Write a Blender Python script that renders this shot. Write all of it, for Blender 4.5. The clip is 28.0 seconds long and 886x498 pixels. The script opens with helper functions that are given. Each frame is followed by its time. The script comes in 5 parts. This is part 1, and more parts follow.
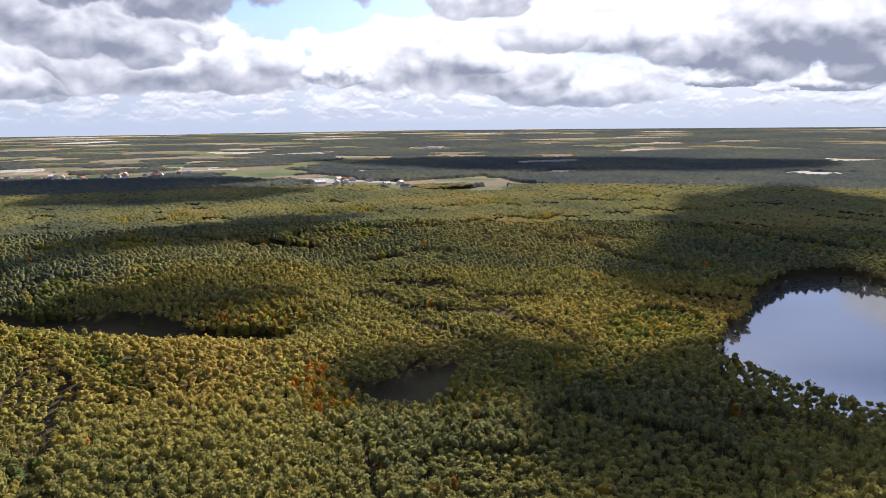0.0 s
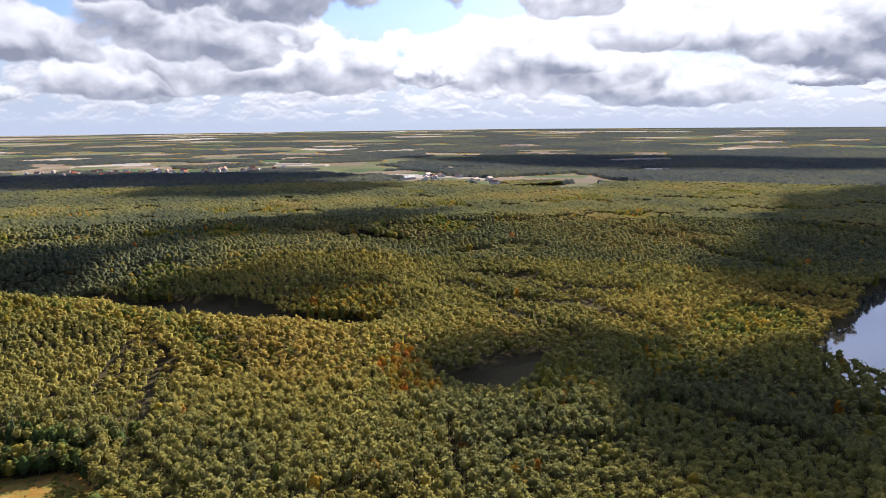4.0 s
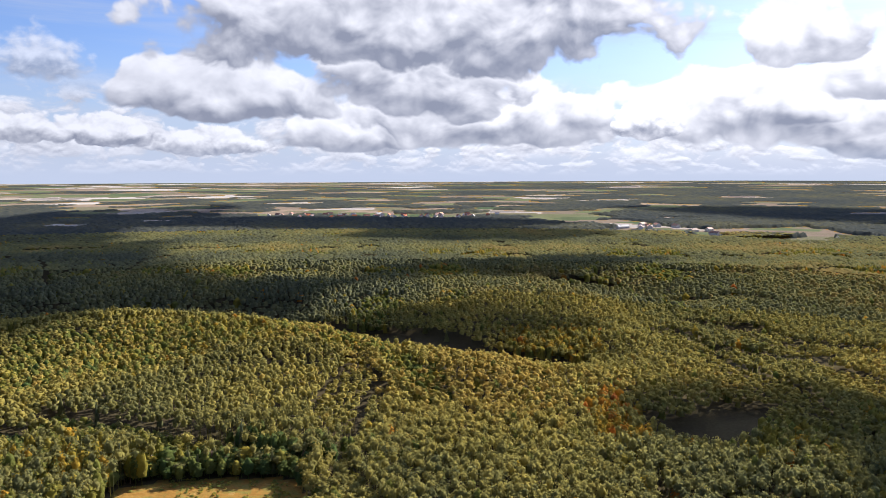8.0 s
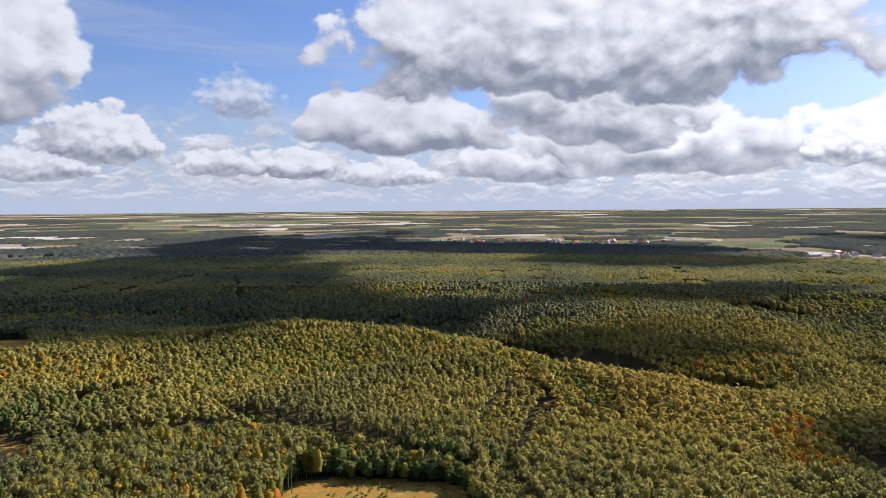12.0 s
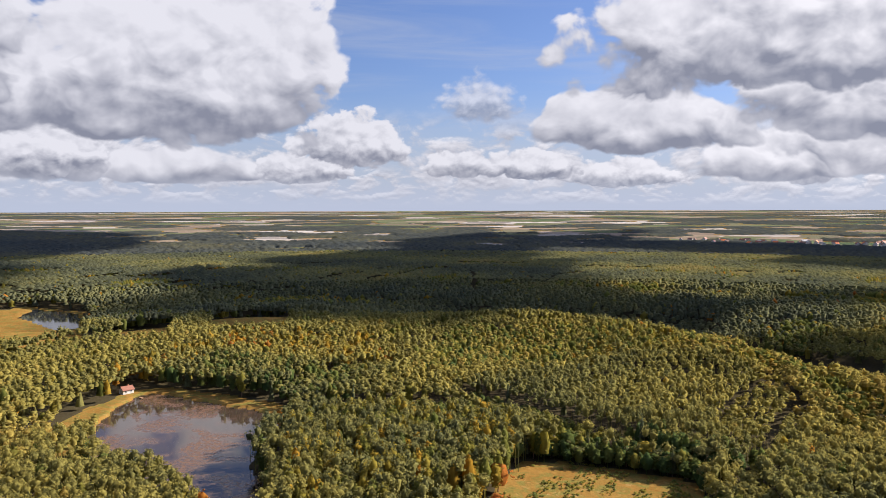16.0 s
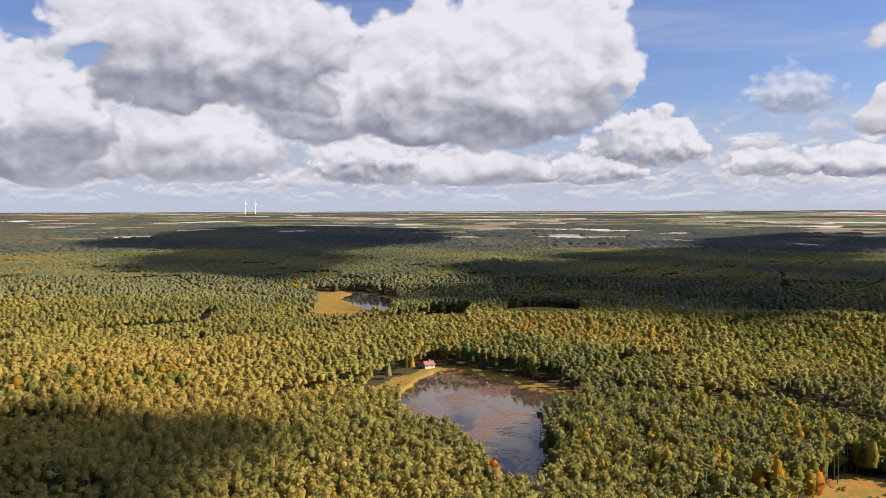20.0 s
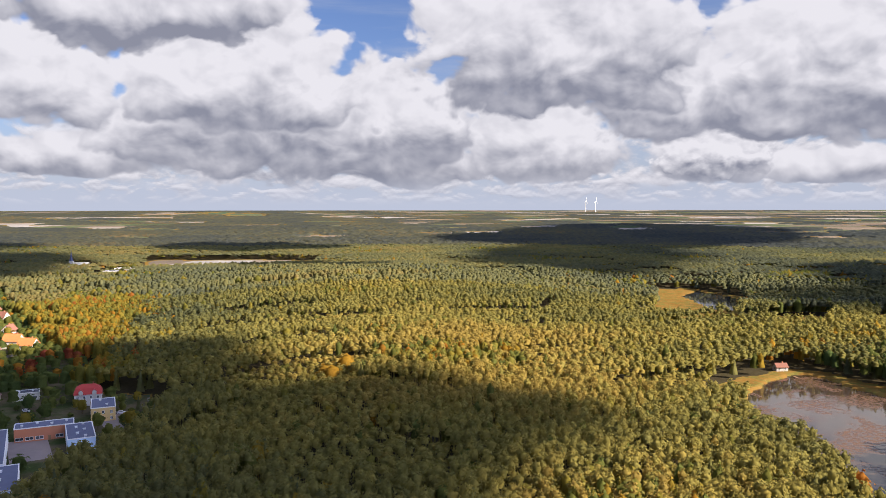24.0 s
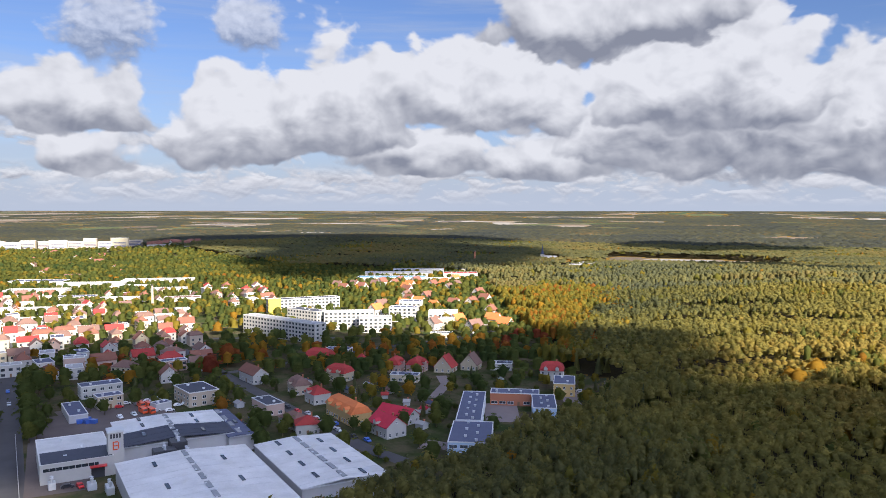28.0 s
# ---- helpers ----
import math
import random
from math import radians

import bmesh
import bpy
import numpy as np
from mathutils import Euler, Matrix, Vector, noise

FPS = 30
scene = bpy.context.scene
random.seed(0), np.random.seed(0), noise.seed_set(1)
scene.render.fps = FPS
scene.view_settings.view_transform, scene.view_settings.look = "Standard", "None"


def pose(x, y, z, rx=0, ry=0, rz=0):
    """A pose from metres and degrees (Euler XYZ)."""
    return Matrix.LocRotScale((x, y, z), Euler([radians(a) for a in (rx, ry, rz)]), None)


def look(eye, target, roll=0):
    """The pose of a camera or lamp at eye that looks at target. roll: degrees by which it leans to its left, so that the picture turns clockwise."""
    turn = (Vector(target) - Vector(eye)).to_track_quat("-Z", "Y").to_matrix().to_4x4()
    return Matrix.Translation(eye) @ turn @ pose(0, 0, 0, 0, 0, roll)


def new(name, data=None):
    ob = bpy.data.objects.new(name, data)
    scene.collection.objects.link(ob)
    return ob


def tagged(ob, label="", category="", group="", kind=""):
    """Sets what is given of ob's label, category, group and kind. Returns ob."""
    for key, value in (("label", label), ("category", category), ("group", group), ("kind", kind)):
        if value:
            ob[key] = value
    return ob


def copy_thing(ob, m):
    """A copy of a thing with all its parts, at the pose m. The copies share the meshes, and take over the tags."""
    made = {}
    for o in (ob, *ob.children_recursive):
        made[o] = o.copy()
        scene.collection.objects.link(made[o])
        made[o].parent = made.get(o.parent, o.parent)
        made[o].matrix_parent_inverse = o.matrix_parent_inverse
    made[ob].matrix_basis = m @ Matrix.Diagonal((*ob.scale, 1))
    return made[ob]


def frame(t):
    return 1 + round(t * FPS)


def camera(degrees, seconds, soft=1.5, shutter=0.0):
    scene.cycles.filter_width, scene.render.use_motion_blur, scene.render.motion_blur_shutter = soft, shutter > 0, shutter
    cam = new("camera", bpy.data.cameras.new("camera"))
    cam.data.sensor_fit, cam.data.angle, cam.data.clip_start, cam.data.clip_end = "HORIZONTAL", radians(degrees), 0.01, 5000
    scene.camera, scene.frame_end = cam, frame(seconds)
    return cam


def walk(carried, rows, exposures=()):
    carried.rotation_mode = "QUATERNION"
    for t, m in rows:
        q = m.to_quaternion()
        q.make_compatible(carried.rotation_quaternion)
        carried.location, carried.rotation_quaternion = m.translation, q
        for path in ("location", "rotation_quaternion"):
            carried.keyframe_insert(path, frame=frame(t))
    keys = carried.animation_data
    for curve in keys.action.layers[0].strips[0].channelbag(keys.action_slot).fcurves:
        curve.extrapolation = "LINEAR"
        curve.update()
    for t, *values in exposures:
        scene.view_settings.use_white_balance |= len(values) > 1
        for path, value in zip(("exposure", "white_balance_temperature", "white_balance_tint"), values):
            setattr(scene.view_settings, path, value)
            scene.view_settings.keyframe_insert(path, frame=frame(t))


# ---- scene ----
cam = camera(59.38, 28.0, soft=0.6)
# seconds, place, tilt, bearing (to the left of +y), lean
PATH = [
    (0.0, -0.5, -18.4, 161.7, -9.09, -61.42, -0.48),
    (0.5, -0.7, -18.4, 160.7, -9.08, -59.25, -0.48),
    (1.0, -0.9, -18.6, 159.6, -9.06, -57.76, -0.48),
    (1.5, -0.9, -18.7, 158.5, -9.02, -56.71, -0.46),
    (2.0, -0.9, -18.7, 157.4, -9.00, -55.89, -0.41),
    (2.5, -0.9, -18.7, 156.3, -8.97, -55.29, -0.37),
    (4.5, 0.6, -17.4, 151.1, -9.13, -54.54, -0.43),
    (5.0, 1.1, -16.9, 149.9, -9.06, -47.02, -0.23),
    (5.5, 1.4, -16.5, 148.7, -8.96, -43.88, -0.23),
    (6.0, 1.5, -16.3, 147.6, -8.96, -42.58, -0.17),
    (6.5, 1.6, -16.2, 146.5, -8.91, -41.59, -0.15),
    (7.0, 1.7, -15.9, 145.4, -8.89, -40.89, -0.13),
    (7.5, 1.8, -15.6, 144.3, -7.73, -40.03, 0.00),
    (8.0, 1.9, -15.3, 143.0, -5.25, -39.43, 0.07),
    (8.5, 2.0, -15.1, 141.9, -4.00, -39.18, 0.09),
    (9.0, 2.1, -15.1, 140.8, -3.41, -38.82, 0.12),
    (9.5, 2.2, -15.1, 139.7, -3.33, -38.76, 0.14),
    (10.0, 2.2, -15.3, 138.3, -3.31, -38.66, 0.09),
    (10.5, 2.2, -15.5, 136.8, -3.30, -38.59, 0.08),
    (11.0, 2.3, -15.5, 135.4, -3.32, -38.49, 0.08),
    (11.5, 2.6, -15.0, 134.0, -3.27, -36.82, 0.04),
    (12.0, 3.2, -14.0, 132.8, -3.07, -26.90, -0.11),
    (12.5, 3.8, -13.0, 131.7, -3.06, -20.84, 0.10),
    (14.5, 4.6, -12.1, 127.8, -3.06, -17.23, 0.12),
    (15.0, 4.8, -11.8, 126.6, -3.11, -12.72, 0.08),
    (15.5, 5.2, -11.5, 125.3, -3.06, -11.20, 0.10),
    (16.0, 5.5, -11.3, 123.9, -3.05, -9.72, 0.11),
    (16.5, 5.6, -11.0, 122.6, -3.02, -8.76, 0.17),
    (17.0, 5.7, -10.6, 121.3, -3.01, -8.13, 0.15),
    (17.5, 5.6, -9.9, 120.0, -2.99, -7.63, 0.18),
    (18.0, 5.5, -8.9, 118.7, -2.98, -5.23, 0.07),
    (18.5, 5.3, -7.7, 117.4, -2.95, 5.23, -0.00),
    (19.0, 5.1, -6.8, 116.3, -2.96, 8.33, 0.04),
    (19.5, 5.1, -6.2, 115.2, -3.01, 10.01, 0.08),
    (20.0, 5.1, -5.8, 114.2, -3.01, 11.65, 0.06),
    (20.5, 5.1, -5.5, 113.2, -3.00, 12.66, 0.08),
    (22.5, 4.4, -4.8, 109.8, -2.99, 23.84, -0.01),
    (23.0, 4.2, -4.4, 108.8, -3.02, 27.11, 0.05),
    (23.5, 3.9, -3.6, 107.7, -3.05, 30.69, -0.01),
    (24.0, 3.4, -2.7, 106.6, -3.07, 36.31, 0.06),
    (24.5, 2.7, -1.8, 105.4, -3.11, 43.59, 0.07),
    (25.0, 1.8, -1.0, 104.3, -3.06, 51.56, 0.04),
    (25.5, 1.0, -0.5, 103.4, -3.10, 60.63, -0.01),
    (26.0, 0.5, -0.2, 102.7, -3.06, 64.93, 0.04),
    (26.5, 0.2, -0.0, 102.0, -3.06, 66.68, 0.03),
    (27.0, 0.1, 0.0, 101.3, -3.04, 67.86, 0.05),
    (27.5, 0.1, 0.0, 100.6, -3.01, 68.68, 0.06),
    (28.0, 0.0, 0.0, 100.0, -2.99, 69.26, 0.09),
]
walk(cam, [(t, pose(x, y, z, 90 + tilt, 0, turn) @ pose(0, 0, 0, 0, 0, lean)) for t, x, y, z, tilt, turn, lean in PATH],
     [(0.0, 1.82, 6000, 15), (7.0, 1.84, 6000, 15), (11.0, 1.60, 6000, 15), (17.0, 1.60, 6300, 16), (24.0, 1.63, 6400, 16), (28.0, 1.60, 6200, 13)])

# ---- sky and sun ----
SUN_BEARING, SUN_HEIGHT = -78.0, 31.0
sun_dir = Vector((-math.sin(radians(SUN_BEARING)) * math.cos(radians(SUN_HEIGHT)), math.cos(radians(SUN_BEARING)) * math.cos(radians(SUN_HEIGHT)), math.sin(radians(SUN_HEIGHT))))
sun = new("sun", bpy.data.lights.new("sun", "SUN"))
sun.data.energy, sun.data.angle, sun.data.color = 4.9, radians(0.6), (1.0, 0.89, 0.70)
sun.matrix_world = look((0, 0, 900), Vector((0, 0, 900)) - sun_dir)


class Nodes:
    """Short ways to write node trees."""

    def __init__(self, tree):
        self.tree = tree
        tree.nodes.clear()

    def add(self, kind, **values):
        node = self.tree.nodes.new(kind)
        for key, value in values.items():
            if key in node.inputs:
                self.put(node.inputs[key], value)
        return node

    def put(self, socket, value):
        if isinstance(value, bpy.types.NodeSocket):
            self.tree.links.new(value, socket)
        else:
            socket.default_value = value

    def math(self, op, a, b=0.0, c=0.0):
        node = self.tree.nodes.new("ShaderNodeMath")
        node.operation = op
        for socket, value in zip(node.inputs, (a, b, c)):
            self.put(socket, value)
        return node.outputs[0]

    def ramp(self, value, lo, hi, a=0.0, b=1.0, smooth=True):
        node = self.tree.nodes.new("ShaderNodeMapRange")
        node.interpolation_type = "SMOOTHSTEP" if smooth else "LINEAR"
        for socket, v in zip(node.inputs, (value, lo, hi, a, b)):
            self.put(socket, v)
        return node.outputs[0]

    def vec(self, x, y, z=0.0):
        node = self.tree.nodes.new("ShaderNodeCombineXYZ")
        for socket, v in zip(node.inputs, (x, y, z)):
            self.put(socket, v)
        return node.outputs[0]

    def noise(self, where, scale, detail=5.0, rough=0.55, warp=0.0):
        node = self.tree.nodes.new("ShaderNodeTexNoise")
        for key, v in (("Vector", where), ("Scale", scale), ("Detail", detail), ("Roughness", rough), ("Distortion", warp)):
            self.put(node.inputs[key], v)
        return node.outputs["Fac"]

    def mix(self, fac, a, b, how="MIX"):
        node = self.tree.nodes.new("ShaderNodeMix")
        node.data_type, node.blend_type = "RGBA", how
        for i, v in ((0, fac), (6, a), (7, b)):
            self.put(node.inputs[i], (*v, 1) if isinstance(v, tuple) and len(v) == 3 else v)
        return node.outputs[2]

    def colors(self, value, stops):
        node = self.tree.nodes.new("ShaderNodeValToRGB")
        self.put(node.inputs[0], value)
        ramp = node.color_ramp
        while len(ramp.elements) < len(stops):
            ramp.elements.new(0.5)
        for e, (at, color) in zip(ramp.elements, stops):
            e.position, e.color = at, (*color, 1)
        return node.outputs[0]


world = bpy.data.worlds.new("world")
scene.world = world
world.use_nodes = True
N = Nodes(world.node_tree)
place = N.add("ShaderNodeTexCoord").outputs["Generated"]
xyz = N.add("ShaderNodeSeparateXYZ", Vector=place).outputs
az = N.math("MULTIPLY", N.math("ARCTAN2", N.math("MULTIPLY", xyz[0], -1.0), xyz[1]), 57.29578)
el = N.math("MULTIPLY", N.math("ARCSINE", xyz[2]), 57.29578)
# cumulus heaps: bearing, height of the flat base, half width, height above the base, all in degrees; share of light
SKY_EAST = [(-60.8, 2.3, 8.7, 5.3, 1.1), (-75.9, 4.4, 6.2, 6.0, 1.15), (-86.0, 3.6, 10.5, 7.0, 0.42), (-71.0, 1.3, 4.6, 3.0, 0.6), (-81.1, 2.4, 2.4, 1.2, 0.4), (-87.9, 2.0, 2.6, 1.4, 0.45), (-34.7, 1.9, 2.0, 3.4, 0.9),
            (-45.6, 2.6, 6.7, 4.0, 1.0), (-97.0, 5.5, 8.0, 8.0, 0.6), (-68.0, 5.2, 4.6, 3.4, 1.05)]
SKY_NORTH_EAST = [(-37.1, 8.2, 18.5, 10.5, 0.66), (-41.5, 2.6, 8.6, 6.0, 1.05), (-37.5, 5.0, 9.0, 6.6, 0.85), (-24.3, 4.2, 7.4, 4.3, 0.62), (-12.4, 6.4, 3.0, 3.2, 0.6), (-64.2, 7.7, 4.4, 4.5, 1.15), (-60.5, 3.3, 5.0, 4.0, 1.05),
                  (-53.9, 2.9, 2.5, 2.6, 1.0), (-66.7, 1.9, 4.4, 4.5, 0.8), (-32.8, 2.0, 4.4, 3.3, 0.9), (-16.3, 2.2, 3.8, 2.1, 0.75), (-10.8, 2.3, 2.4, 2.0, 0.85), (-22.5, 1.7, 4.0, 1.9, 0.8)]
SKY_NORTH = [(12.5, 4.6, 14.5, 9.0, 0.86), (6.5, 5.2, 8.6, 12.0, 0.9), (-2.9, 3.2, 4.0, 3.5, 0.9), (18.0, 2.0, 4.6, 3.8, 0.85), (27.7, 7.2, 10.2, 11.5, 0.72), (38.5, 3.8, 5.4, 6.8, 0.92), (29.2, 2.6, 6.2, 4.9, 0.95), (17.2, 2.2, 3.8, 3.5, 0.95),
             (39.8, 1.8, 6.4, 4.0, 0.8), (8.5, 1.8, 5.0, 2.4, 0.8), (0.5, 1.9, 3.4, 2.1, 0.85)]
SKY_WEST = [(50.1, 5.4, 9.6, 8.2, 0.88), (51.6, 2.9, 6.8, 3.6, 0.8), (94.8, 4.9, 6.0, 4.8, 0.72), (92.5, 9.8, 3.4, 6.2, 0.5), (83.1, 11.0, 2.5, 4.2, 0.6), (83.2, 3.1, 5.2, 7.2, 0.95), (76.8, 3.9, 5.0, 8.6, 0.92), (66.9, 5.5, 7.4, 7.0, 1.15),
            (57.6, 11.0, 7.4, 6.6, 0.6), (56.3, 3.0, 4.6, 7.8, 0.95), (48.3, 2.2, 7.0, 11.1, 0.85), (41.9, 2.1, 4.8, 9.4, 0.75), (70.5, 2.6, 5.8, 3.4, 0.8), (93.5, 2.4, 4.4, 3.0, 0.9), (62.0, 2.2, 5.0, 2.8, 0.85)]


def billow(across_, up_, scale, seed):
    """Cauliflower heaps in bearing and height: broad swells with puffs on them, about nought on the mean."""
    at = N.vec(N.math("MULTIPLY", N.math("ADD", az, across_), scale), N.math("MULTIPLY", N.math("ADD", el, up_), scale * 1.3), seed)
    broad = N.noise(at, 1.0, 4.0, 0.5, 0.3)
    puff = N.tree.nodes.new("ShaderNodeTexVoronoi")
    puff.feature, puff.normalize = "SMOOTH_F1", True
    for key, v in (("Vector", at), ("Scale", 1.7), ("Detail", 2.0), ("Roughness", 0.45), ("Smoothness", 0.5)):
        N.put(puff.inputs[key], v)
    return N.math("MULTIPLY_ADD", puff.outputs["Distance"], -1.5, N.math("MULTIPLY_ADD", broad, 2.4, -0.66))


def lit_billow(scale, seed, reach):
    """The billows, and how far each place turns its side to the sun."""
    here = billow(0.0, 0.0, scale, seed)
    return here, N.math("SUBTRACT", here, billow(-0.6 * reach, reach, scale, seed))


LARGE, SMALL = lit_billow(0.26, 3.1, 0.75), lit_billow(0.62, 7.7, 0.34)
toward = N.ramp(N.math("ABSOLUTE", N.math("SUBTRACT", az, SUN_BEARING + 10)), 8, 60, 1.0, 0.0)
belts = []
# rows of small heaps towards the horizon
for scale, tall, seed, lo, hi, end_lo, end_hi, lift, level in ((0.30, 1.7, 7.7, 1.1, 2.2, 4.4, 7.5, 0.45, 0.46), (0.5, 2.4, 1.4, 0.0, 0.8, 2.0, 3.4, 0.2, 0.42)):
    rows_ = [N.noise(N.vec(N.math("MULTIPLY", az, scale), N.math("MULTIPLY", N.math("ADD", el, up_), scale * tall), seed), 1.0, 6.0, 0.55, 0.3) for up_ in (0.0, lift)]
    window = N.math("MULTIPLY", N.ramp(el, lo, hi), N.ramp(el, end_lo, end_hi, 1.0, 0.0))
    belts.append((N.math("MULTIPLY", N.ramp(rows_[0], level, level + 0.12), window), N.math("MULTIPLY_ADD", N.math("SUBTRACT", rows_[0], rows_[1]), 2.6, 0.62)))
belts.reverse()
# the heaps' outlines are swayed, so that none is round
sway = [N.noise(N.vec(N.math("MULTIPLY", az, 0.11), N.math("MULTIPLY", el, 0.2), k), 1.0, 2.0, 0.5) for k in (2.3, 9.1)]
az_s, el_s = N.math("MULTIPLY_ADD", sway[0], 9.0, N.math("SUBTRACT", az, 4.5)), N.math("MULTIPLY_ADD", sway[1], 4.0, N.math("SUBTRACT", el, 2.0))
for a, base, wide_, high, light_ in sorted(SKY_EAST + SKY_NORTH_EAST + SKY_NORTH + SKY_WEST, key=lambda c: c[1] + 0.12 * c[3]):
    bumps, slope = LARGE if wide_ > 4.0 else SMALL
    big = wide_ > 4.0
    dx = N.math("MULTIPLY_ADD", az_s if big else az, 1 / wide_, -a / wide_)
    up_ = N.math("SUBTRACT", el_s if big and high > 4.5 else el, base + 0.30 * high)
    dy = N.math("MAXIMUM", N.math("MULTIPLY", up_, 1 / (0.70 * high)), N.math("MULTIPLY", up_, -1 / (0.36 * high)))
    depth = N.math("ADD", N.math("SUBTRACT", 1.0, N.math("MULTIPLY_ADD", dx, dx, N.math("MULTIPLY", dy, dy))), N.math("ADD", bumps, 0.12))
    body = N.ramp(N.math("ADD", N.math("MULTIPLY", up_, 1 / high), N.math("MULTIPLY", bumps, 0.25)), -0.24, 0.24, 0.02 + 0.36 * (light_ - 0.6), min(1.0, 0.42 + 0.62 * light_))
    thin = light_ <= 0.6 and wide_ < 4.0 and base > 5.0
    belts.append((N.ramp(depth, 0.0, 0.9 if thin else 0.34, 0.0, 0.7 if thin else 1.0), N.math("MULTIPLY_ADD", slope, 0.5, body)))
# broken cloud overhead
belts.append((N.math("MULTIPLY", N.ramp(LARGE[0], 0.1, 0.35), N.ramp(el, 19.0, 24.0)), N.math("MULTIPLY_ADD", LARGE[1], 0.6, 0.6)))
sky = N.tree.nodes.new("ShaderNodeTexSky")
sky.sky_type, sky.sun_disc = "NISHITA", False
sky.sun_elevation, sky.sun_rotation = radians(SUN_HEIGHT), radians(-SUN_BEARING)
sky.air_density, sky.dust_density, sky.ozone_density = 1.0, 0.8, 1.5
wisps = N.ramp(N.noise(N.vec(N.math("MULTIPLY", az, 0.03), N.math("MULTIPLY", el, 0.35), 5.0), 1.0, 6.0, 0.6, 0.6), 0.42, 0.78, 0.0, 0.5)
blue = N.mix(1.0, sky.outputs[0], (0.034, 0.039, 0.053), "MULTIPLY")
color = N.mix(wisps, blue, (0.22, 0.24, 0.275))
# milky air low down
color = N.mix(N.ramp(el, 0.0, 9.0, 0.85, 0.0), color, (0.215, 0.242, 0.29))
white = N.mix(toward, (0.345, 0.347, 0.356), (0.46, 0.455, 0.45))
grey = N.mix(toward, (0.112, 0.120, 0.146), (0.120, 0.130, 0.158))
for cover, bright in belts:
    color = N.mix(cover, color, N.mix(N.ramp(bright, -0.05, 1.0, smooth=False), grey, white))
# the veil at the horizon
color = N.mix(N.ramp(el, -0.3, 2.6, 0.8, 0.0), color, (0.222, 0.247, 0.292))
# the air and the clouds glare round the sun, high above
dot = N.tree.nodes.new("ShaderNodeVectorMath")
dot.operation = "DOT_PRODUCT"
N.put(dot.inputs[0], place)
dot.inputs[1].default_value = sun_dir
glare = N.math("MULTIPLY_ADD", N.math("MULTIPLY", N.ramp(dot.outputs["Value"], 0.78, 1.0), N.ramp(el, 15.5, 24.0)), 3.2, N.ramp(el, 14.0, 40.0, 0.76, 1.22))
color = N.mix(1.0, color, N.vec(glare, glare, glare), "MULTIPLY")
background = N.add("ShaderNodeBackground", Color=color, Strength=1.0)
N.tree.links.new(background.outputs[0], N.add("ShaderNodeOutputWorld").inputs[0])

# ---- materials ----
def material(name):
    m = bpy.data.materials.new(name)
    m.use_nodes = True
    return m, Nodes(m.node_tree)


def finish(n, color, rough=0.85, bump=None, strength=0.3, dist=0.1, metal=0.0, gloss=0.3):
    shader = n.add("ShaderNodeBsdfPrincipled", Roughness=rough, Metallic=metal)
    n.put(shader.inputs["Base Color"], (*color, 1) if isinstance(color, tuple) else color)
    shader.inputs["Specular IOR Level"].default_value = gloss
    if bump is not None:
        b = n.add("ShaderNodeBump", Strength=strength, Distance=dist, Height=bump)
        n.tree.links.new(b.outputs[0], shader.inputs["Normal"])
    n.tree.links.new(shader.outputs[0], n.add("ShaderNodeOutputMaterial").inputs[0])


def plain(name, color, rough=0.8, grain=3.0, vary=0.25, stain=0.3, metal=0.0, relief_size=0.02):
    """A surface with fine grain and larger stains."""
    m, n = material(name)
    p = n.add("ShaderNodeTexCoord").outputs["Object"]
    big, small = n.noise(p, stain, 4.0), n.noise(p, grain, 5.0)
    rnd = n.add("ShaderNodeObjectInfo").outputs["Random"]
    k = n.math("ADD", n.math("ADD", n.math("MULTIPLY_ADD", big, vary * 1.6, 1.0 - vary * 1.2), n.math("MULTIPLY", small, vary * 0.6)), n.math("MULTIPLY_ADD", rnd, vary * 0.5, -vary * 0.25))
    finish(n, n.mix(1.0, color, n.vec(k, k, k), "MULTIPLY"), rough, small, 0.25, relief_size, metal)
    return m


def foliage(name, stops, vary=0.24, through_light=0.58):
    """Leaves: the tone of each tree by its own value, with stands that differ over the land."""
    m, n = material(name)
    tone = n.add("ShaderNodeAttribute")
    tone.attribute_name = "tone"
    isle = n.add("ShaderNodeNewGeometry")
    p = isle.outputs["Position"]
    stand = n.noise(p, 0.006, 3.0)
    value = n.math("ADD", tone.outputs["Fac"], n.math("MULTIPLY_ADD", stand, 0.5, -0.25))
    color = n.colors(value, stops)
    k = n.math("MULTIPLY_ADD", isle.outputs["Random Per Island"], vary, 1.02 - vary / 2)
    color = n.mix(1.0, color, n.vec(k, k, k), "MULTIPLY")
    leafy = n.noise(p, 1.1, 3.0, 0.7)
    bump = n.add("ShaderNodeBump", Strength=0.25, Distance=0.3, Height=leafy).outputs[0]
    speck = n.math("MULTIPLY_ADD", leafy, 0.6, 0.72)
    color = n.mix(1.0, color, n.vec(speck, speck, speck), "MULTIPLY")
    diffuse, clear = n.add("ShaderNodeBsdfDiffuse", Color=color, Normal=bump), n.add("ShaderNodeBsdfTranslucent", Color=color, Normal=bump)
    both = n.add("ShaderNodeMixShader", Fac=through_light)
    n.tree.links.new(diffuse.outputs[0], both.inputs[1])
    n.tree.links.new(clear.outputs[0], both.inputs[2])
    n.tree.links.new(both.outputs[0], n.add("ShaderNodeOutputMaterial").inputs[0])
    return m


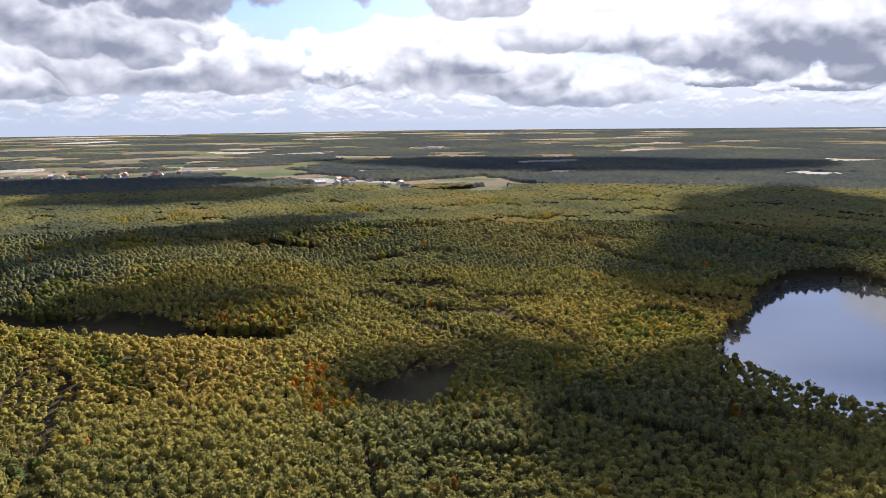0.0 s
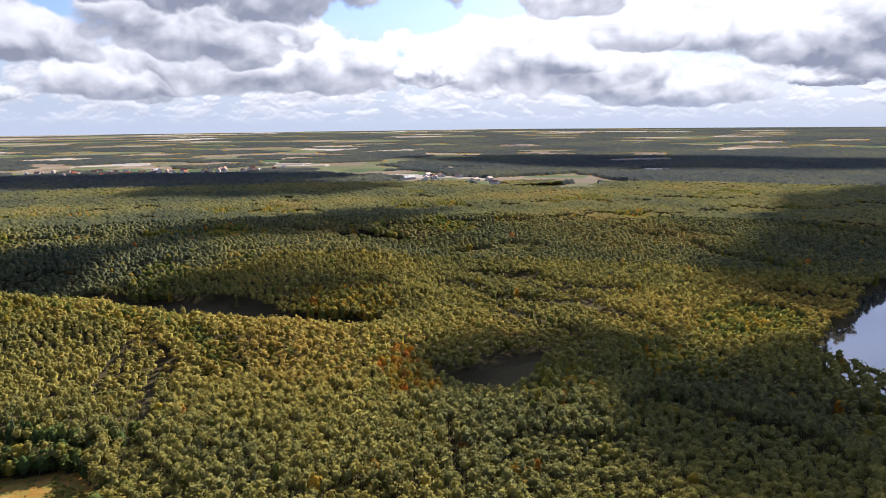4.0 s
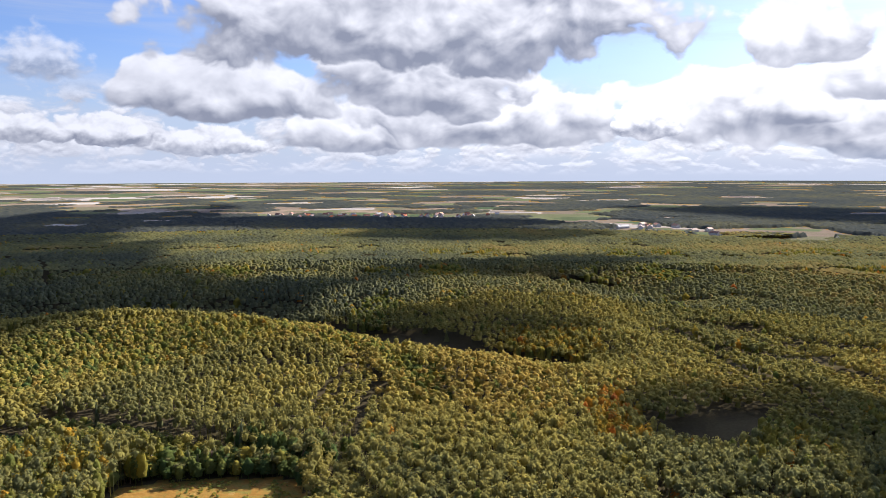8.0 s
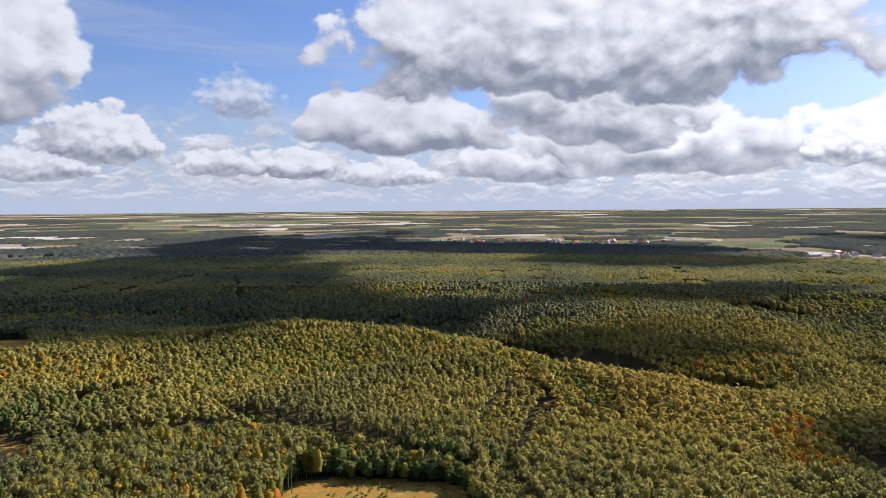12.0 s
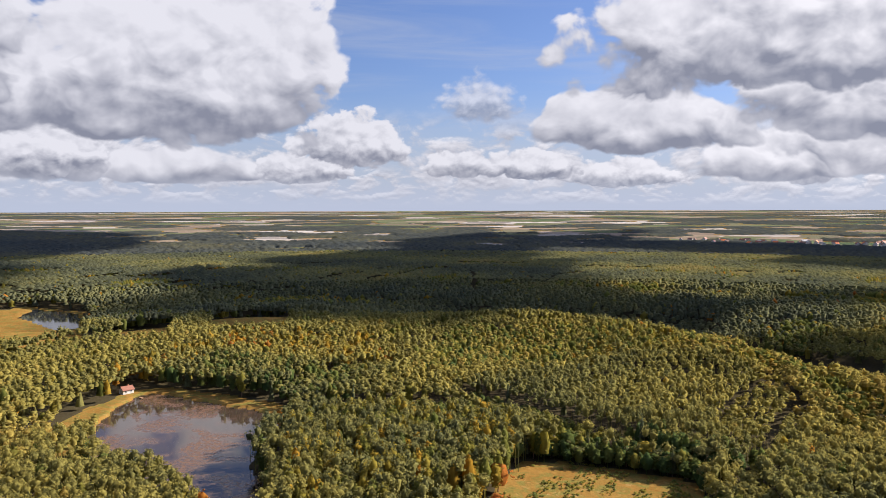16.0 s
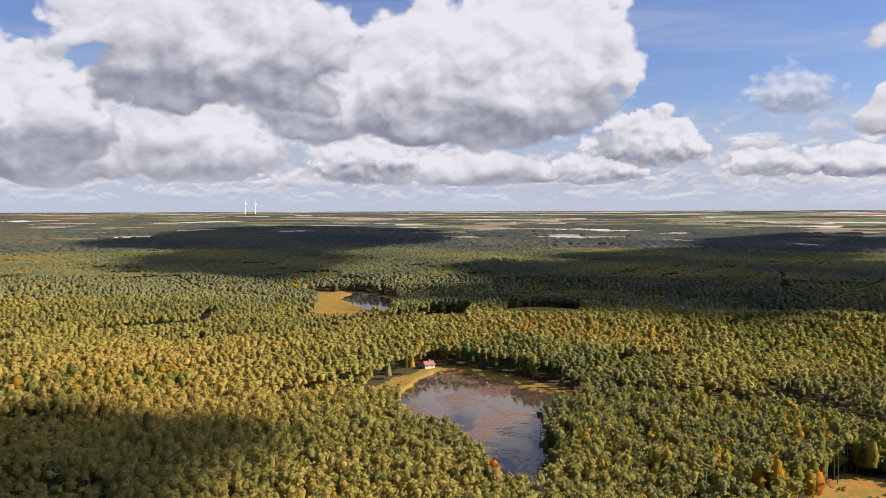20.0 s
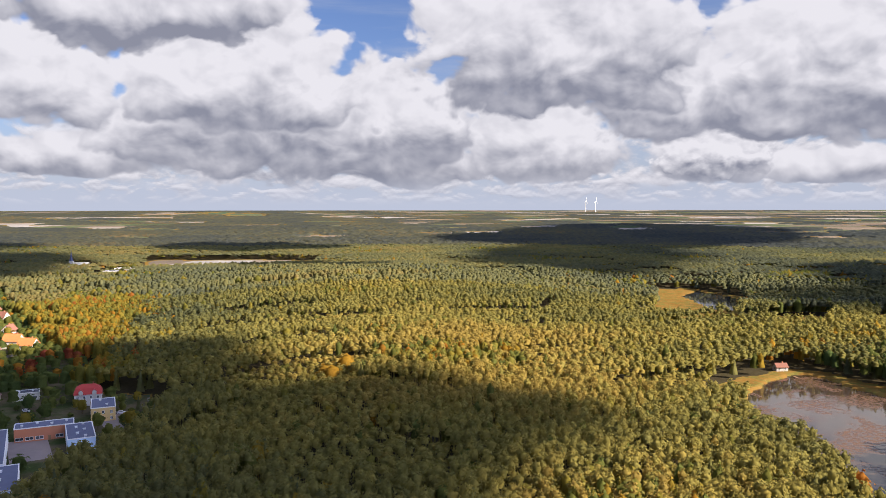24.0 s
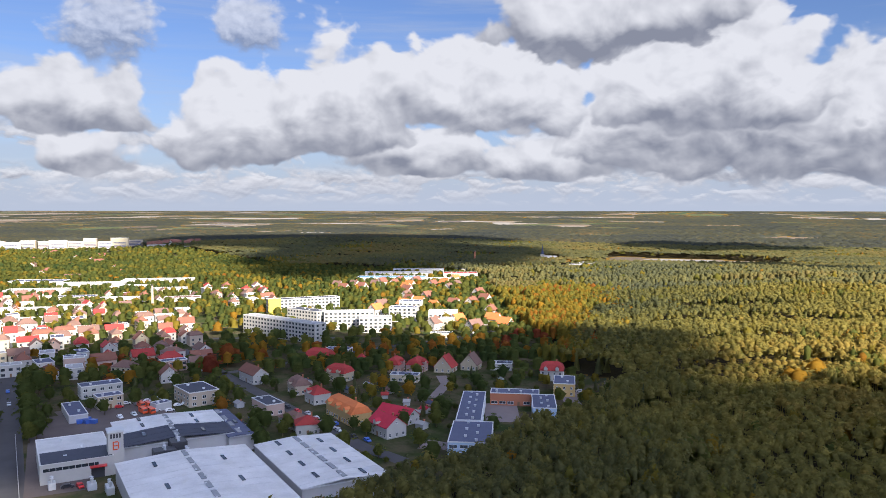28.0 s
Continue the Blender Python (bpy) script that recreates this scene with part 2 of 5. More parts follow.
PINE = foliage("pine_needles", [(0.0, (0.092, 0.102, 0.052)), (0.3, (0.155, 0.148, 0.052)), (0.55, (0.212, 0.188, 0.054)), (0.8, (0.265, 0.222, 0.058)), (1.0, (0.30, 0.22, 0.056))])
# hill pines: duller than near ones, with thin haze painted into the colour
HAZED_MID_PINE = foliage("hazed_hill_needles", [(0.0, (0.084, 0.094, 0.062)), (0.4, (0.130, 0.134, 0.068)), (0.75, (0.180, 0.170, 0.066)), (1.0, (0.23, 0.18, 0.066))], 0.30)
# bluish grey of distant haze is mixed into these needle colours
HAZED_FAR_PINE = foliage("hazed_far_needles", [(0.0, (0.060, 0.070, 0.072)), (0.4, (0.084, 0.092, 0.080)), (0.8, (0.116, 0.116, 0.074)), (1.0, (0.17, 0.13, 0.07))], 0.10)
BROAD = foliage("autumn_leaves", [(0.0, (0.060, 0.090, 0.030)), (0.35, (0.13, 0.135, 0.032)), (0.6, (0.23, 0.18, 0.030)), (0.8, (0.30, 0.17, 0.022)), (0.93, (0.30, 0.11, 0.025)), (1.0, (0.22, 0.055, 0.03))])
BARK = plain("bark", (0.16, 0.10, 0.065), 0.9, 6.0, 0.4)


def earth_material():
    """Ground: forest floor, meadows and fields over one sheet, told apart by what grows there."""
    m, n = material("ground")
    p = n.add("ShaderNodeNewGeometry").outputs["Position"]
    cover = n.add("ShaderNodeAttribute")
    cover.attribute_name = "cover"
    tone = n.add("ShaderNodeAttribute")
    tone.attribute_name = "tone"
    fine, mid, big = n.noise(p, 0.6, 6.0), n.noise(p, 0.06, 5.0), n.noise(p, 0.012, 4.0)
    floor_c = n.mix(mid, (0.034, 0.026, 0.018), (0.050, 0.044, 0.022))
    meadow = n.mix(n.ramp(mid, 0.35, 0.65), (0.150, 0.080, 0.020), (0.180, 0.105, 0.028))
    sward = n.noise(p, 0.11, 6.0, 0.65, 0.8)
    meadow = n.mix(n.ramp(sward, 0.44, 0.62, 0.0, 0.65), meadow, (0.085, 0.098, 0.026))
    meadow = n.mix(n.ramp(n.noise(p, 0.24, 5.0, 0.6, 1.2), 0.58, 0.70, 0.0, 0.6), meadow, (0.22, 0.155, 0.062))
    field = n.colors(tone.outputs["Fac"], [(0.0, (0.045, 0.065, 0.038)), (0.3, (0.085, 0.095, 0.052)), (0.5, (0.115, 0.092, 0.074)), (0.68, (0.17, 0.135, 0.10)), (0.78, (0.22, 0.20, 0.175)), (0.9, (0.27, 0.255, 0.24)), (1.0, (0.08, 0.066, 0.06))])
    rows_ = n.math("MULTIPLY_ADD", big, 0.5, 0.75)
    field = n.mix(1.0, field, n.vec(rows_, rows_, rows_), "MULTIPLY")
    lawn = n.mix(n.ramp(mid, 0.35, 0.65), (0.040, 0.055, 0.020), (0.100, 0.082, 0.050))
    c = cover.outputs["Fac"]
    color = n.mix(n.ramp(c, 0.4, 0.6), floor_c, meadow)
    color = n.mix(n.ramp(c, 1.4, 1.6), color, field)
    color = n.mix(n.ramp(c, 2.4, 2.6), color, lawn)
    k = n.math("MULTIPLY_ADD", fine, 0.7, 0.65)
    finish(n, n.mix(1.0, color, n.vec(k, k, k), "MULTIPLY"), 0.95, fine, 0.6, 0.3, gloss=0.0)
    return m


EARTH = earth_material()


def water_material(name, deep, weed=None):
    m, n = material(name)
    p = n.add("ShaderNodeNewGeometry").outputs["Position"]
    ripple = n.noise(p, 1.2, 3.0)
    color, rough = deep, 0.06
    if weed:
        patch = n.ramp(n.noise(p, 0.035, 5.0, 0.6, 0.8), 0.42, 0.62)
        speck = n.ramp(n.noise(p, 0.5, 4.0), 0.42, 0.6, 0.35, 1.0)
        patch = n.math("MULTIPLY", patch, speck)
        color, rough = n.mix(patch, deep, weed), n.ramp(patch, 0.0, 1.0, 0.05, 0.45)
    finish(n, color, rough, ripple, 0.08, 0.05)
    return m


WATER = water_material("lake_water", (0.02, 0.022, 0.024))
POND = water_material("pond_water", (0.035, 0.026, 0.020), (0.105, 0.056, 0.028))

# ---- the lie of the land ----
# ground relief: (bearing, distance, spread of bearing, spread of distance, height)
RELIEF = [(-17, 690, 7, 60, 12), (-26, 630, 7, 60, 13), (-34, 555, 7, 55, 12), (-43, 470, 6, 50, 9), (-15, 850, 8, 75, -26), (-24, 780, 7, 75, -28), (-32, 690, 6, 65, -26), (-41, 600, 6, 55, -22), (-50, 560, 5, 50, -12),
          (-46, 790, 7, 60, 14), (-54, 930, 5, 90, -22), (10, 1000, 22, 170, -16), (-2, 640, 10, 60, 7), (38, 420, 12, 120, 9)]
MORE_RELIEF = [(40, 820, 14, 240, 16), (80, 500, 26, 330, -8), (64, 1500, 30, 300, -8), (-86, 700, 14, 160, -6), (76, 1750, 14, 300, 14), (52, 3700, 7, 260, 24), (66, 3300, 6, 220, 16), (36, 3500, 5, 200, 8), (84, 3800, 8, 240, 8), (24, 2600, 7, 260, 10), (44, 2500, 6, 240, 10), (-60, 400, 3.5, 45, -6), (4, 775, 6, 60, 9), (11, 700, 4, 50, 6)]


def eye_height(az):
    """Height of the line of sight that the far land rises to, by bearing in degrees."""
    return np.interp(az, [-180, -110, -60, -40, -15, 10, 30, 65, 110, 180], [130, 160, 156, 142, 128, 114, 107, 101, 100, 130])


def relief(x, y):
    d = np.maximum(np.hypot(x, y), 1.0)
    az = np.degrees(np.arctan2(-x, y))
    h = eye_height(az)
    real = np.where(d < 1500, d, 1500 * np.exp(np.maximum(d - 1500, 0) / 1215))
    z = h - d * (h - 8) / np.maximum(real, 1)
    for a, r, sa, sr, up in RELIEF + MORE_RELIEF:
        z = z + up * np.exp(-((az - a) / sa) ** 2 - ((d - r) / sr) ** 2)
    return z


def inside(x, y, ring):
    """Which of the points lie inside a ring of corners."""
    hit_ = np.zeros(np.shape(x), bool)
    for (x0, y0), (x1, y1) in zip(ring, ring[1:] + ring[:1]):
        if y0 != y1:
            hit_ ^= ((y0 > y) != (y1 > y)) & (x < (x1 - x0) * (y - y0) / (y1 - y0) + x0)
    return hit_


def wobble(x, y, size, amount):
    """Bends places a little, so that no outline is straight."""
    return (x + amount * np.sin(y / size + 1.3) + 0.5 * amount * np.sin((x + y) / size * 2.3), y + amount * np.sin(x / size + 0.4) + 0.5 * amount * np.sin((x - y) / size * 2.1))


POND_RING = [(-101, 484), (-88, 489), (-9, 421), (-6, 392), (-22, 340), (-12, 300), (-12, 262), (-26, 256), (-41, 288), (-60, 318), (-100, 376), (-106, 418)]
BANK_RING = [(-108, 499), (-86, 501), (6, 430), (0, 410), (-84, 480), (-98, 470), (-106, 384), (-112, 366), (-118, 364), (-124, 394), (-122, 430)]
MEADOW_RING = [(62, 262), (104, 322), (122, 322), (143, 306), (161, 288), (152, 250), (100, 232)]
LAKE_RING = [(510, 66), (600, 62), (645, 57), (720, 62), (830, 44), (880, 0), (830, -60), (700, -120), (560, -110), (440, -64), (458, 9)]
FAR_POND_RING = [(-330, 960), (-335, 1030), (-270, 980), (-235, 860), (-255, 850)]
FAR_BANK_RING = [(-184, 670), (-225, 860), (-265, 990), (-338, 1045), (-400, 1010), (-395, 985), (-345, 910), (-252, 662)]
FAR_FIELD_RING = [(-80, 665), (-92, 790), (-72, 890), (-12, 810), (-15, 660)]
FAR_FIELD2_RING = [(-140, 630), (-172, 750), (-120, 742), (-104, 632)]
SWAMP_RING = [(330, 238), (368, 222), (405, 218), (425, 196), (340, 172), (330, 205)]
SWAMP2_RING = [(384, 355), (410, 330), (392, 312), (370, 330)]
TOWN_RING = [(-150, -130), (-190, -60), (-215, 30), (-228, 50), (-243, 76), (-252, 104), (-266, 128), (-284, 150), (-294, 180), (-312, 206), (-336, 228), (-374, 240), (-420, 228), (-455, 262), (-560, 278),
             (-640, 305), (-760, 345), (-900, 400), (-1000, 400), (-1080, 340), (-1230, 200), (-1480, 130), (-1700, 60), (-1760, -330), (-1070, -330), (-700, -240), (-400, -150)]
GLADE_RING = [(-935, 880), (-1075, 1090), (-1240, 960), (-1345, 850), (-1095, 690)]
VILLAGE_RING = [(700, 2250), (950, 2300), (1290, 1760), (1540, 1560), (1500, 1230), (1420, 1000), (1500, 680), (1700, 620), (1850, 880), (1640, 1010), (1720, 1300), (1800, 1620), (1560, 1980), (1000, 2560), (740, 2500)]


def ground_height(x, y):
    z = relief(x, y)
    for ring, level, reach in ((POND_RING, 8.0, 1.0), (LAKE_RING, 5.0, 1.0), (FAR_POND_RING, -5.0, 1.0)):
        cx, cy = np.mean([p[0] for p in ring]), np.mean([p[1] for p in ring])
        r = max(math.hypot(p[0] - cx, p[1] - cy) for p in ring)
        near = np.clip((1.5 * r - np.hypot(x - cx, y - cy)) / (0.45 * r), 0, 1)
        z = z + (level + 0.9 - z) * near * near * (3 - 2 * near)
        z = np.where(inside(*wobble(x, y, 14, 1.6), ring), level - 1.6, z)
    flat = np.clip((260 - np.hypot(x + 400, y - 60)) / 110, 0, 1)
    return z + (2.5 - z) * flat * flat * (3 - 2 * flat)


def far_real(d):
    return np.where(d < 1500, d, 1500 * np.exp(np.maximum(d - 1500, 0) / 1215))


# far country: woods and fields in patches
def far_patch(x, y):
    """A number for each field: its tone, and whether it is wooded."""
    d, a = np.hypot(x, y), np.degrees(np.arctan2(-x, y))
    u, v = a / 3.4, np.log(np.maximum(far_real(d), 1) / 1000) * 12.0
    u = u + 0.35 * np.sin(v * 1.7) + 0.2 * np.sin(v * 5.1 + a)
    row = np.floor(v + 0.25 * np.sin(u * 2.1))
    cell = np.floor(u + 0.37 * row)
    h = np.abs(np.sin(cell * 127.1 + row * 311.7) * 43758.5453) % 1
    h2 = np.abs(np.sin(cell * 269.5 + row * 183.3) * 43758.5453) % 1
    return h, h2


def open_land(x, y):
    """What covers the ground: 0 woods, 1 meadow, 2 field, 3 town lawn; and the tone of a field."""
    d, a = np.hypot(x, y), np.degrees(np.arctan2(-x, y))
    wx, wy = wobble(x, y, 17, 2.5)
    cover = np.zeros(np.shape(x))
    tone, h2 = far_patch(x, y)
    # farmland to the north, more woods to both sides
    share = np.interp(a, [-100, -70, -45, -25, 0, 20, 45, 60, 85, 110], [0.12, 0.2, 0.42, 0.66, 0.72, 0.6, 0.3, 0.2, 0.5, 0.5])
    share = share * np.interp(d, [1900, 2300, 3000, 4900], [0.0, 0.35, 0.9, 1.1])
    cover = np.where((h2 < share) & (d > 1900), 2.0, cover)
    bx, by = wobble(x, y, 90, 14)
    cover = np.where(inside(bx, by, VILLAGE_RING) & (h2 < 0.78) | inside(bx, by, GLADE_RING), 2.0, cover)
    for ring in (BANK_RING, MEADOW_RING, FAR_BANK_RING, FAR_FIELD_RING, FAR_FIELD2_RING):
        cover = np.where(inside(wx, wy, ring), 1.0, cover)
    cover = np.where(inside(wx, wy, TOWN_RING), 3.0, cover)
    return cover, tone


def grid_mesh(name, bearings, rings, mat):
    a, d = np.meshgrid(np.radians(bearings), rings)
    x, y = -np.sin(a) * d, np.cos(a) * d
    z = ground_height(x, y)
    na, nd = len(bearings), len(rings)
    idx = np.arange(na * nd).reshape(nd, na)
    quads = np.stack([idx[:-1, :-1], idx[:-1, 1:], idx[1:, 1:], idx[1:, :-1]], -1).reshape(-1, 4)[:, ::-1]
    me = bpy.data.meshes.new(name)
    me.vertices.add(na * nd)
    me.vertices.foreach_set("co", np.stack([x, y, z], -1).ravel())
    me.loops.add(quads.size)
    me.loops.foreach_set("vertex_index", quads.ravel())
    me.polygons.add(len(quads))
    me.polygons.foreach_set("loop_start", np.arange(len(quads)) * 4)
    me.polygons.foreach_set("use_smooth", np.ones(len(quads), bool))
    cover, tone = open_land(x, y)
    for ring, size in ((MEADOW_RING, 1.07), (BANK_RING, 1.05)):
        cx, cy = np.mean([p[0] for p in ring]), np.mean([p[1] for p in ring])
        cover = np.where((cover == 0) & inside(*wobble(cx + (x - cx) / size, cy + (y - cy) / size, 17, 2.5), ring), 1.0, cover)
    for key, values in (("cover", cover), ("tone", tone)):
        me.attributes.new(key, "FLOAT", "POINT").data.foreach_set("value", values.ravel().astype(np.float32))
    me.update()
    me.materials.append(mat)
    return me


bearings = np.concatenate([np.arange(-112, -66, 0.5), np.arange(-66, 22, 0.3), np.arange(22, 118, 0.5), np.arange(118, 248.1, 5.0)])
bearings = bearings[bearings <= 248]
bearings[-1] = 248.0
rings = np.concatenate([[0.5], np.arange(40, 200, 20), np.arange(200, 700, 4.2), 700 * np.exp(np.linspace(0, math.log(4960 / 700), 150))])
ground = tagged(new("ground", grid_mesh("ground", bearings, rings, EARTH)), "wide rolling ground of forest floor, meadows and far fields", "ground", kind="structure")


def sheet(name, ring, level, grow, mat, label):
    """Still water: a flat sheet whose edge lies under the banks."""
    cx, cy = np.mean([p[0] for p in ring]), np.mean([p[1] for p in ring])
    bm = bmesh.new()
    vs = [bm.verts.new((cx + (x - cx) * grow, cy + (y - cy) * grow, level)) for x, y in ring]
    f = bm.faces.new(vs)
    if f.normal.z < 0 or f.calc_area() and sum((a.co.x * b.co.y - b.co.x * a.co.y) for a, b in zip(vs, vs[1:] + vs[:1])) < 0:
        f.normal_flip()
    bmesh.ops.triangulate(bm, faces=bm.faces[:])
    me = bpy.data.meshes.new(name)
    bm.to_mesh(me)
    me.materials.append(mat)
    return tagged(new(name, me), label, "water", kind="structure")


sheet("pond", POND_RING, 8.0, 1.12, POND, "still pond with reddish water weed and reflections")
sheet("lake", LAKE_RING, 5.0, 1.06, WATER, "large calm lake that mirrors pale clouds")
sheet("far_pond", FAR_POND_RING, -5.0, 1.1, WATER, "small dark pond among woods and sandy banks")

# ---- woods ----
rng = np.random.default_rng(7)


def solid(rings_, sides, top, bottom=None):
    """Triangles of a rough round body from (height, radius) rings."""
    v, f = [], []
    for k, (z, r) in enumerate(rings_):
        for i in range(sides):
            a = 2 * math.pi * (i + 0.5 * k) / sides
            v.append((r * math.cos(a), r * math.sin(a), z))
    n = len(rings_)
    for k in range(n - 1):
        for i in range(sides):
            a, b = k * sides + i, k * sides + (i + 1) % sides
            f += [(a, b, b + sides), (a, b + sides, a + sides)]
    v.append((0, 0, top))
    f += [((n - 1) * sides + i, (n - 1) * sides + (i + 1) % sides, len(v) - 1) for i in range(sides)]
    return np.array(v, float), np.array(f)


def tuft_cloud(count, size, profile, z0, z1, seed, droop=0.2):
    """Small leaf sprays, two triangles each, spread over a crown whose radius follows profile(0..1)."""
    r_ = np.random.default_rng(seed)
    t = r_.random(count) ** 0.8
    a = r_.random(count) * 2 * math.pi
    lump = 1 + 0.22 * np.sin(3 * a + seed) + 0.16 * np.sin(5 * a + 7 * t + seed)
    rad = profile(t) * lump * (0.70 + 0.36 * r_.random(count))
    c = np.stack([rad * np.cos(a), rad * np.sin(a), z0 + (z1 - z0) * t], -1)
    out = np.stack([np.cos(a), np.sin(a), np.full(count, 0.9)], -1) + 0.45 * r_.normal(size=(count, 3))
    out /= np.linalg.norm(out, axis=1)[:, None]
    side = np.cross(out, r_.normal(size=(count, 3)))
    side /= np.linalg.norm(side, axis=1)[:, None]
    up = np.cross(side, out)
    s = size * (0.7 + 0.6 * r_.random(count))[:, None]
    v = np.stack([c - side * s * 0.6 - up * s * 0.3, c + side * s * 0.6 - up * s * 0.35, c + up * s * 0.75 + out * s * 0.12, c - out * s * 0.3 + up * 0.1 * s], 1)
    base = np.arange(count)[:, None] * 4
    f = np.concatenate([base + [0, 1, 2], base + [1, 3, 2]], 0)
    return v.reshape(-1, 3), f


def joined(*pieces):
    vs, fs, at = [], [], 0
    for v, f in pieces:
        vs.append(v)
        fs.append(f + at)
        at += len(v)
    return np.concatenate(vs), np.concatenate(fs)


def pine_shape(t):
    return 2.75 * np.sqrt(np.clip(1 - t ** 2.0, 0, 1)) * np.clip(0.62 + 1.4 * t, 0, 1) + 0.05


def round_shape(t):
    return 3.4 * np.sqrt(np.clip(1 - (2 * t - 0.9) ** 2 * 0.95, 0.02, 1))


def spruce_shape(t):
    return 2.6 * (1 - t) ** 0.85 + 0.1


# crowns: unit trees 16 m high, at three grades of fineness
def crown(kind, grade, seed):
    prof, lo = {"pine": (pine_shape, 11.8), "round": (round_shape, 3.5), "spruce": (spruce_shape, 1.5)}[kind]
    if grade == 3:
        k = 1.1 + 0.15 * math.sin(seed * 5)
        return solid([(lo + (15.6 - lo) * 0.25, float(prof(np.array(0.3))) * k)], 5, 15.6)
    if grade == 2:
        k = 1.12 if kind == "round" else 1.0
        return solid([(lo - 2 + (18 - lo) * t, float(prof(np.array(t))) * k * (1.05 + 0.25 * math.sin(seed * 5 + 9 * t))) for t in (0.15, 0.72)], 4, 16.0)
    r_ = np.random.default_rng(seed + 40)
    ts, sides = ((0.04, 0.6), 5) if grade == 0 else ((0.05, 0.55), 4)
    if kind == "round":
        ts = (0.08, 0.5, 0.86) if grade == 0 else (0.15, 0.78)
    v, f = solid([(lo + (15.6 - lo) * t, float(prof(np.array(t))) * (0.86, 0.92)[grade]) for t in ts], sides, 15.5)
    v = v * (1 + 0.16 * r_.normal(size=(len(v), 1)) * [1, 1, 0.25])
    count, size = ((26, 0.88), (6, 1.1))[grade]
    if kind == "round":
        count, size = int(count * 1.3), size * 1.25
    stem = [solid([(0.0, 0.22)], 3, lo + 2.0)] if grade == 0 else []
    return joined((v, f), *stem, tuft_cloud(count, size, lambda t: prof(t) * 1.08, lo, 16.2, seed))


def trunk_mesh(height, r):
    return solid([(-0.5, r), (height * 0.5, r * 0.7)], 5, height)


CROWNS = {(k, g): [crown(k, g, s) for s in range(6 if g < 2 else 4)] for k in ("pine", "round", "spruce") for g in (0, 1, 2, 3)}


def raw_mesh(name, v, f, mat, tone=None, smooth=False):
    me = bpy.data.meshes.new(name)
    me.vertices.add(len(v))
    me.vertices.foreach_set("co", np.ascontiguousarray(v, np.float32).ravel())
    me.loops.add(f.size)
    me.loops.foreach_set("vertex_index", np.ascontiguousarray(f, np.int32).ravel())
    me.polygons.add(len(f))
    me.polygons.foreach_set("loop_start", np.arange(len(f), dtype=np.int32) * f.shape[1])
    if smooth:
        me.polygons.foreach_set("use_smooth", np.ones(len(f), bool))
    if tone is not None:
        me.attributes.new("tone", "FLOAT", "POINT").data.foreach_set("value", np.ascontiguousarray(tone, np.float32))
    me.update()
    me.materials.append(mat)
    return me


def plant(name, kind, grade, xy, tall, wide, tone, mat, label):
    """One mesh of many trees, for woods that nobody could count."""
    if not len(xy):
        return
    z = ground_height(xy[:, 0], xy[:, 1])
    pick, turn = rng.integers(0, len(CROWNS[kind, grade]), len(xy)), rng.random(len(xy)) * 2 * math.pi
    vs, fs, ts, at = [], [], [], 0
    for k, (v, f) in enumerate(CROWNS[kind, grade]):
        sel = np.where(pick == k)[0]
        if not len(sel):
            continue
        c, s = np.cos(turn[sel])[:, None], np.sin(turn[sel])[:, None]
        w, h = wide[sel][:, None], tall[sel][:, None] / 16
        px = xy[sel, 0][:, None] + (c * v[:, 0] - s * v[:, 1]) * w
        py = xy[sel, 1][:, None] + (s * v[:, 0] + c * v[:, 1]) * w
        pz = z[sel][:, None] + v[:, 2] * h
        vs.append(np.stack([px, py, pz], -1).reshape(-1, 3))
        fs.append((f[None] + at + (np.arange(len(sel)) * len(v))[:, None, None]).reshape(-1, 3))
        ts.append(np.repeat(tone[sel], len(v)))
        at += len(sel) * len(v)
    ob = new(name, raw_mesh(name, np.concatenate(vs), np.concatenate(fs), mat, np.concatenate(ts), grade >= 2))
    return tagged(ob, label, "trees", kind="stuff")


def scatter(d0, d1, spacing, a0=-96.0, a1=104.0):
    """Places on a jittered polar lattice."""
    out, d = [], d0
    while d < d1:
        step = spacing(d)
        n = max(1, int(math.radians(a1 - a0) * d / step))
        a = np.radians(a0 + (a1 - a0) * (np.arange(n) + rng.random(n)) / n)
        r = d + (rng.random(n) - 0.5) * step * 1.1
        out.append(np.stack([-np.sin(a) * r, np.cos(a) * r], -1))
        d += step * 0.92
    return np.concatenate(out)


def blot(x, y, size, seed):
    """Smooth patches between 0 and 1."""
    return 0.5 + 0.25 * (np.sin(x / size + seed) * np.cos(y / size * 1.1 + 2 * seed) + np.sin((x * 0.6 + y * 0.8) / size * 1.9 + seed * 3) * 0.6 + np.sin((x - 0.7 * y) / size * 3.7 + seed) * 0.4)


def polar_ring(*corners):
    return [(-math.sin(radians(a)) * d, math.cos(radians(a)) * d) for a, d in corners]


def hollow(a, d, wide, deep):
    """An opening in the wood across the line of sight."""
    cx, cy = -math.sin(radians(a)) * d, math.cos(radians(a)) * d
    ux, uy = math.cos(radians(a)), math.sin(radians(a))
    return [(cx + ux * wide * math.cos(t) - uy * deep * math.sin(t), cy + uy * wide * math.cos(t) + ux * deep * math.sin(t)) for t in np.linspace(0, 2 * math.pi, 13)[:-1]]


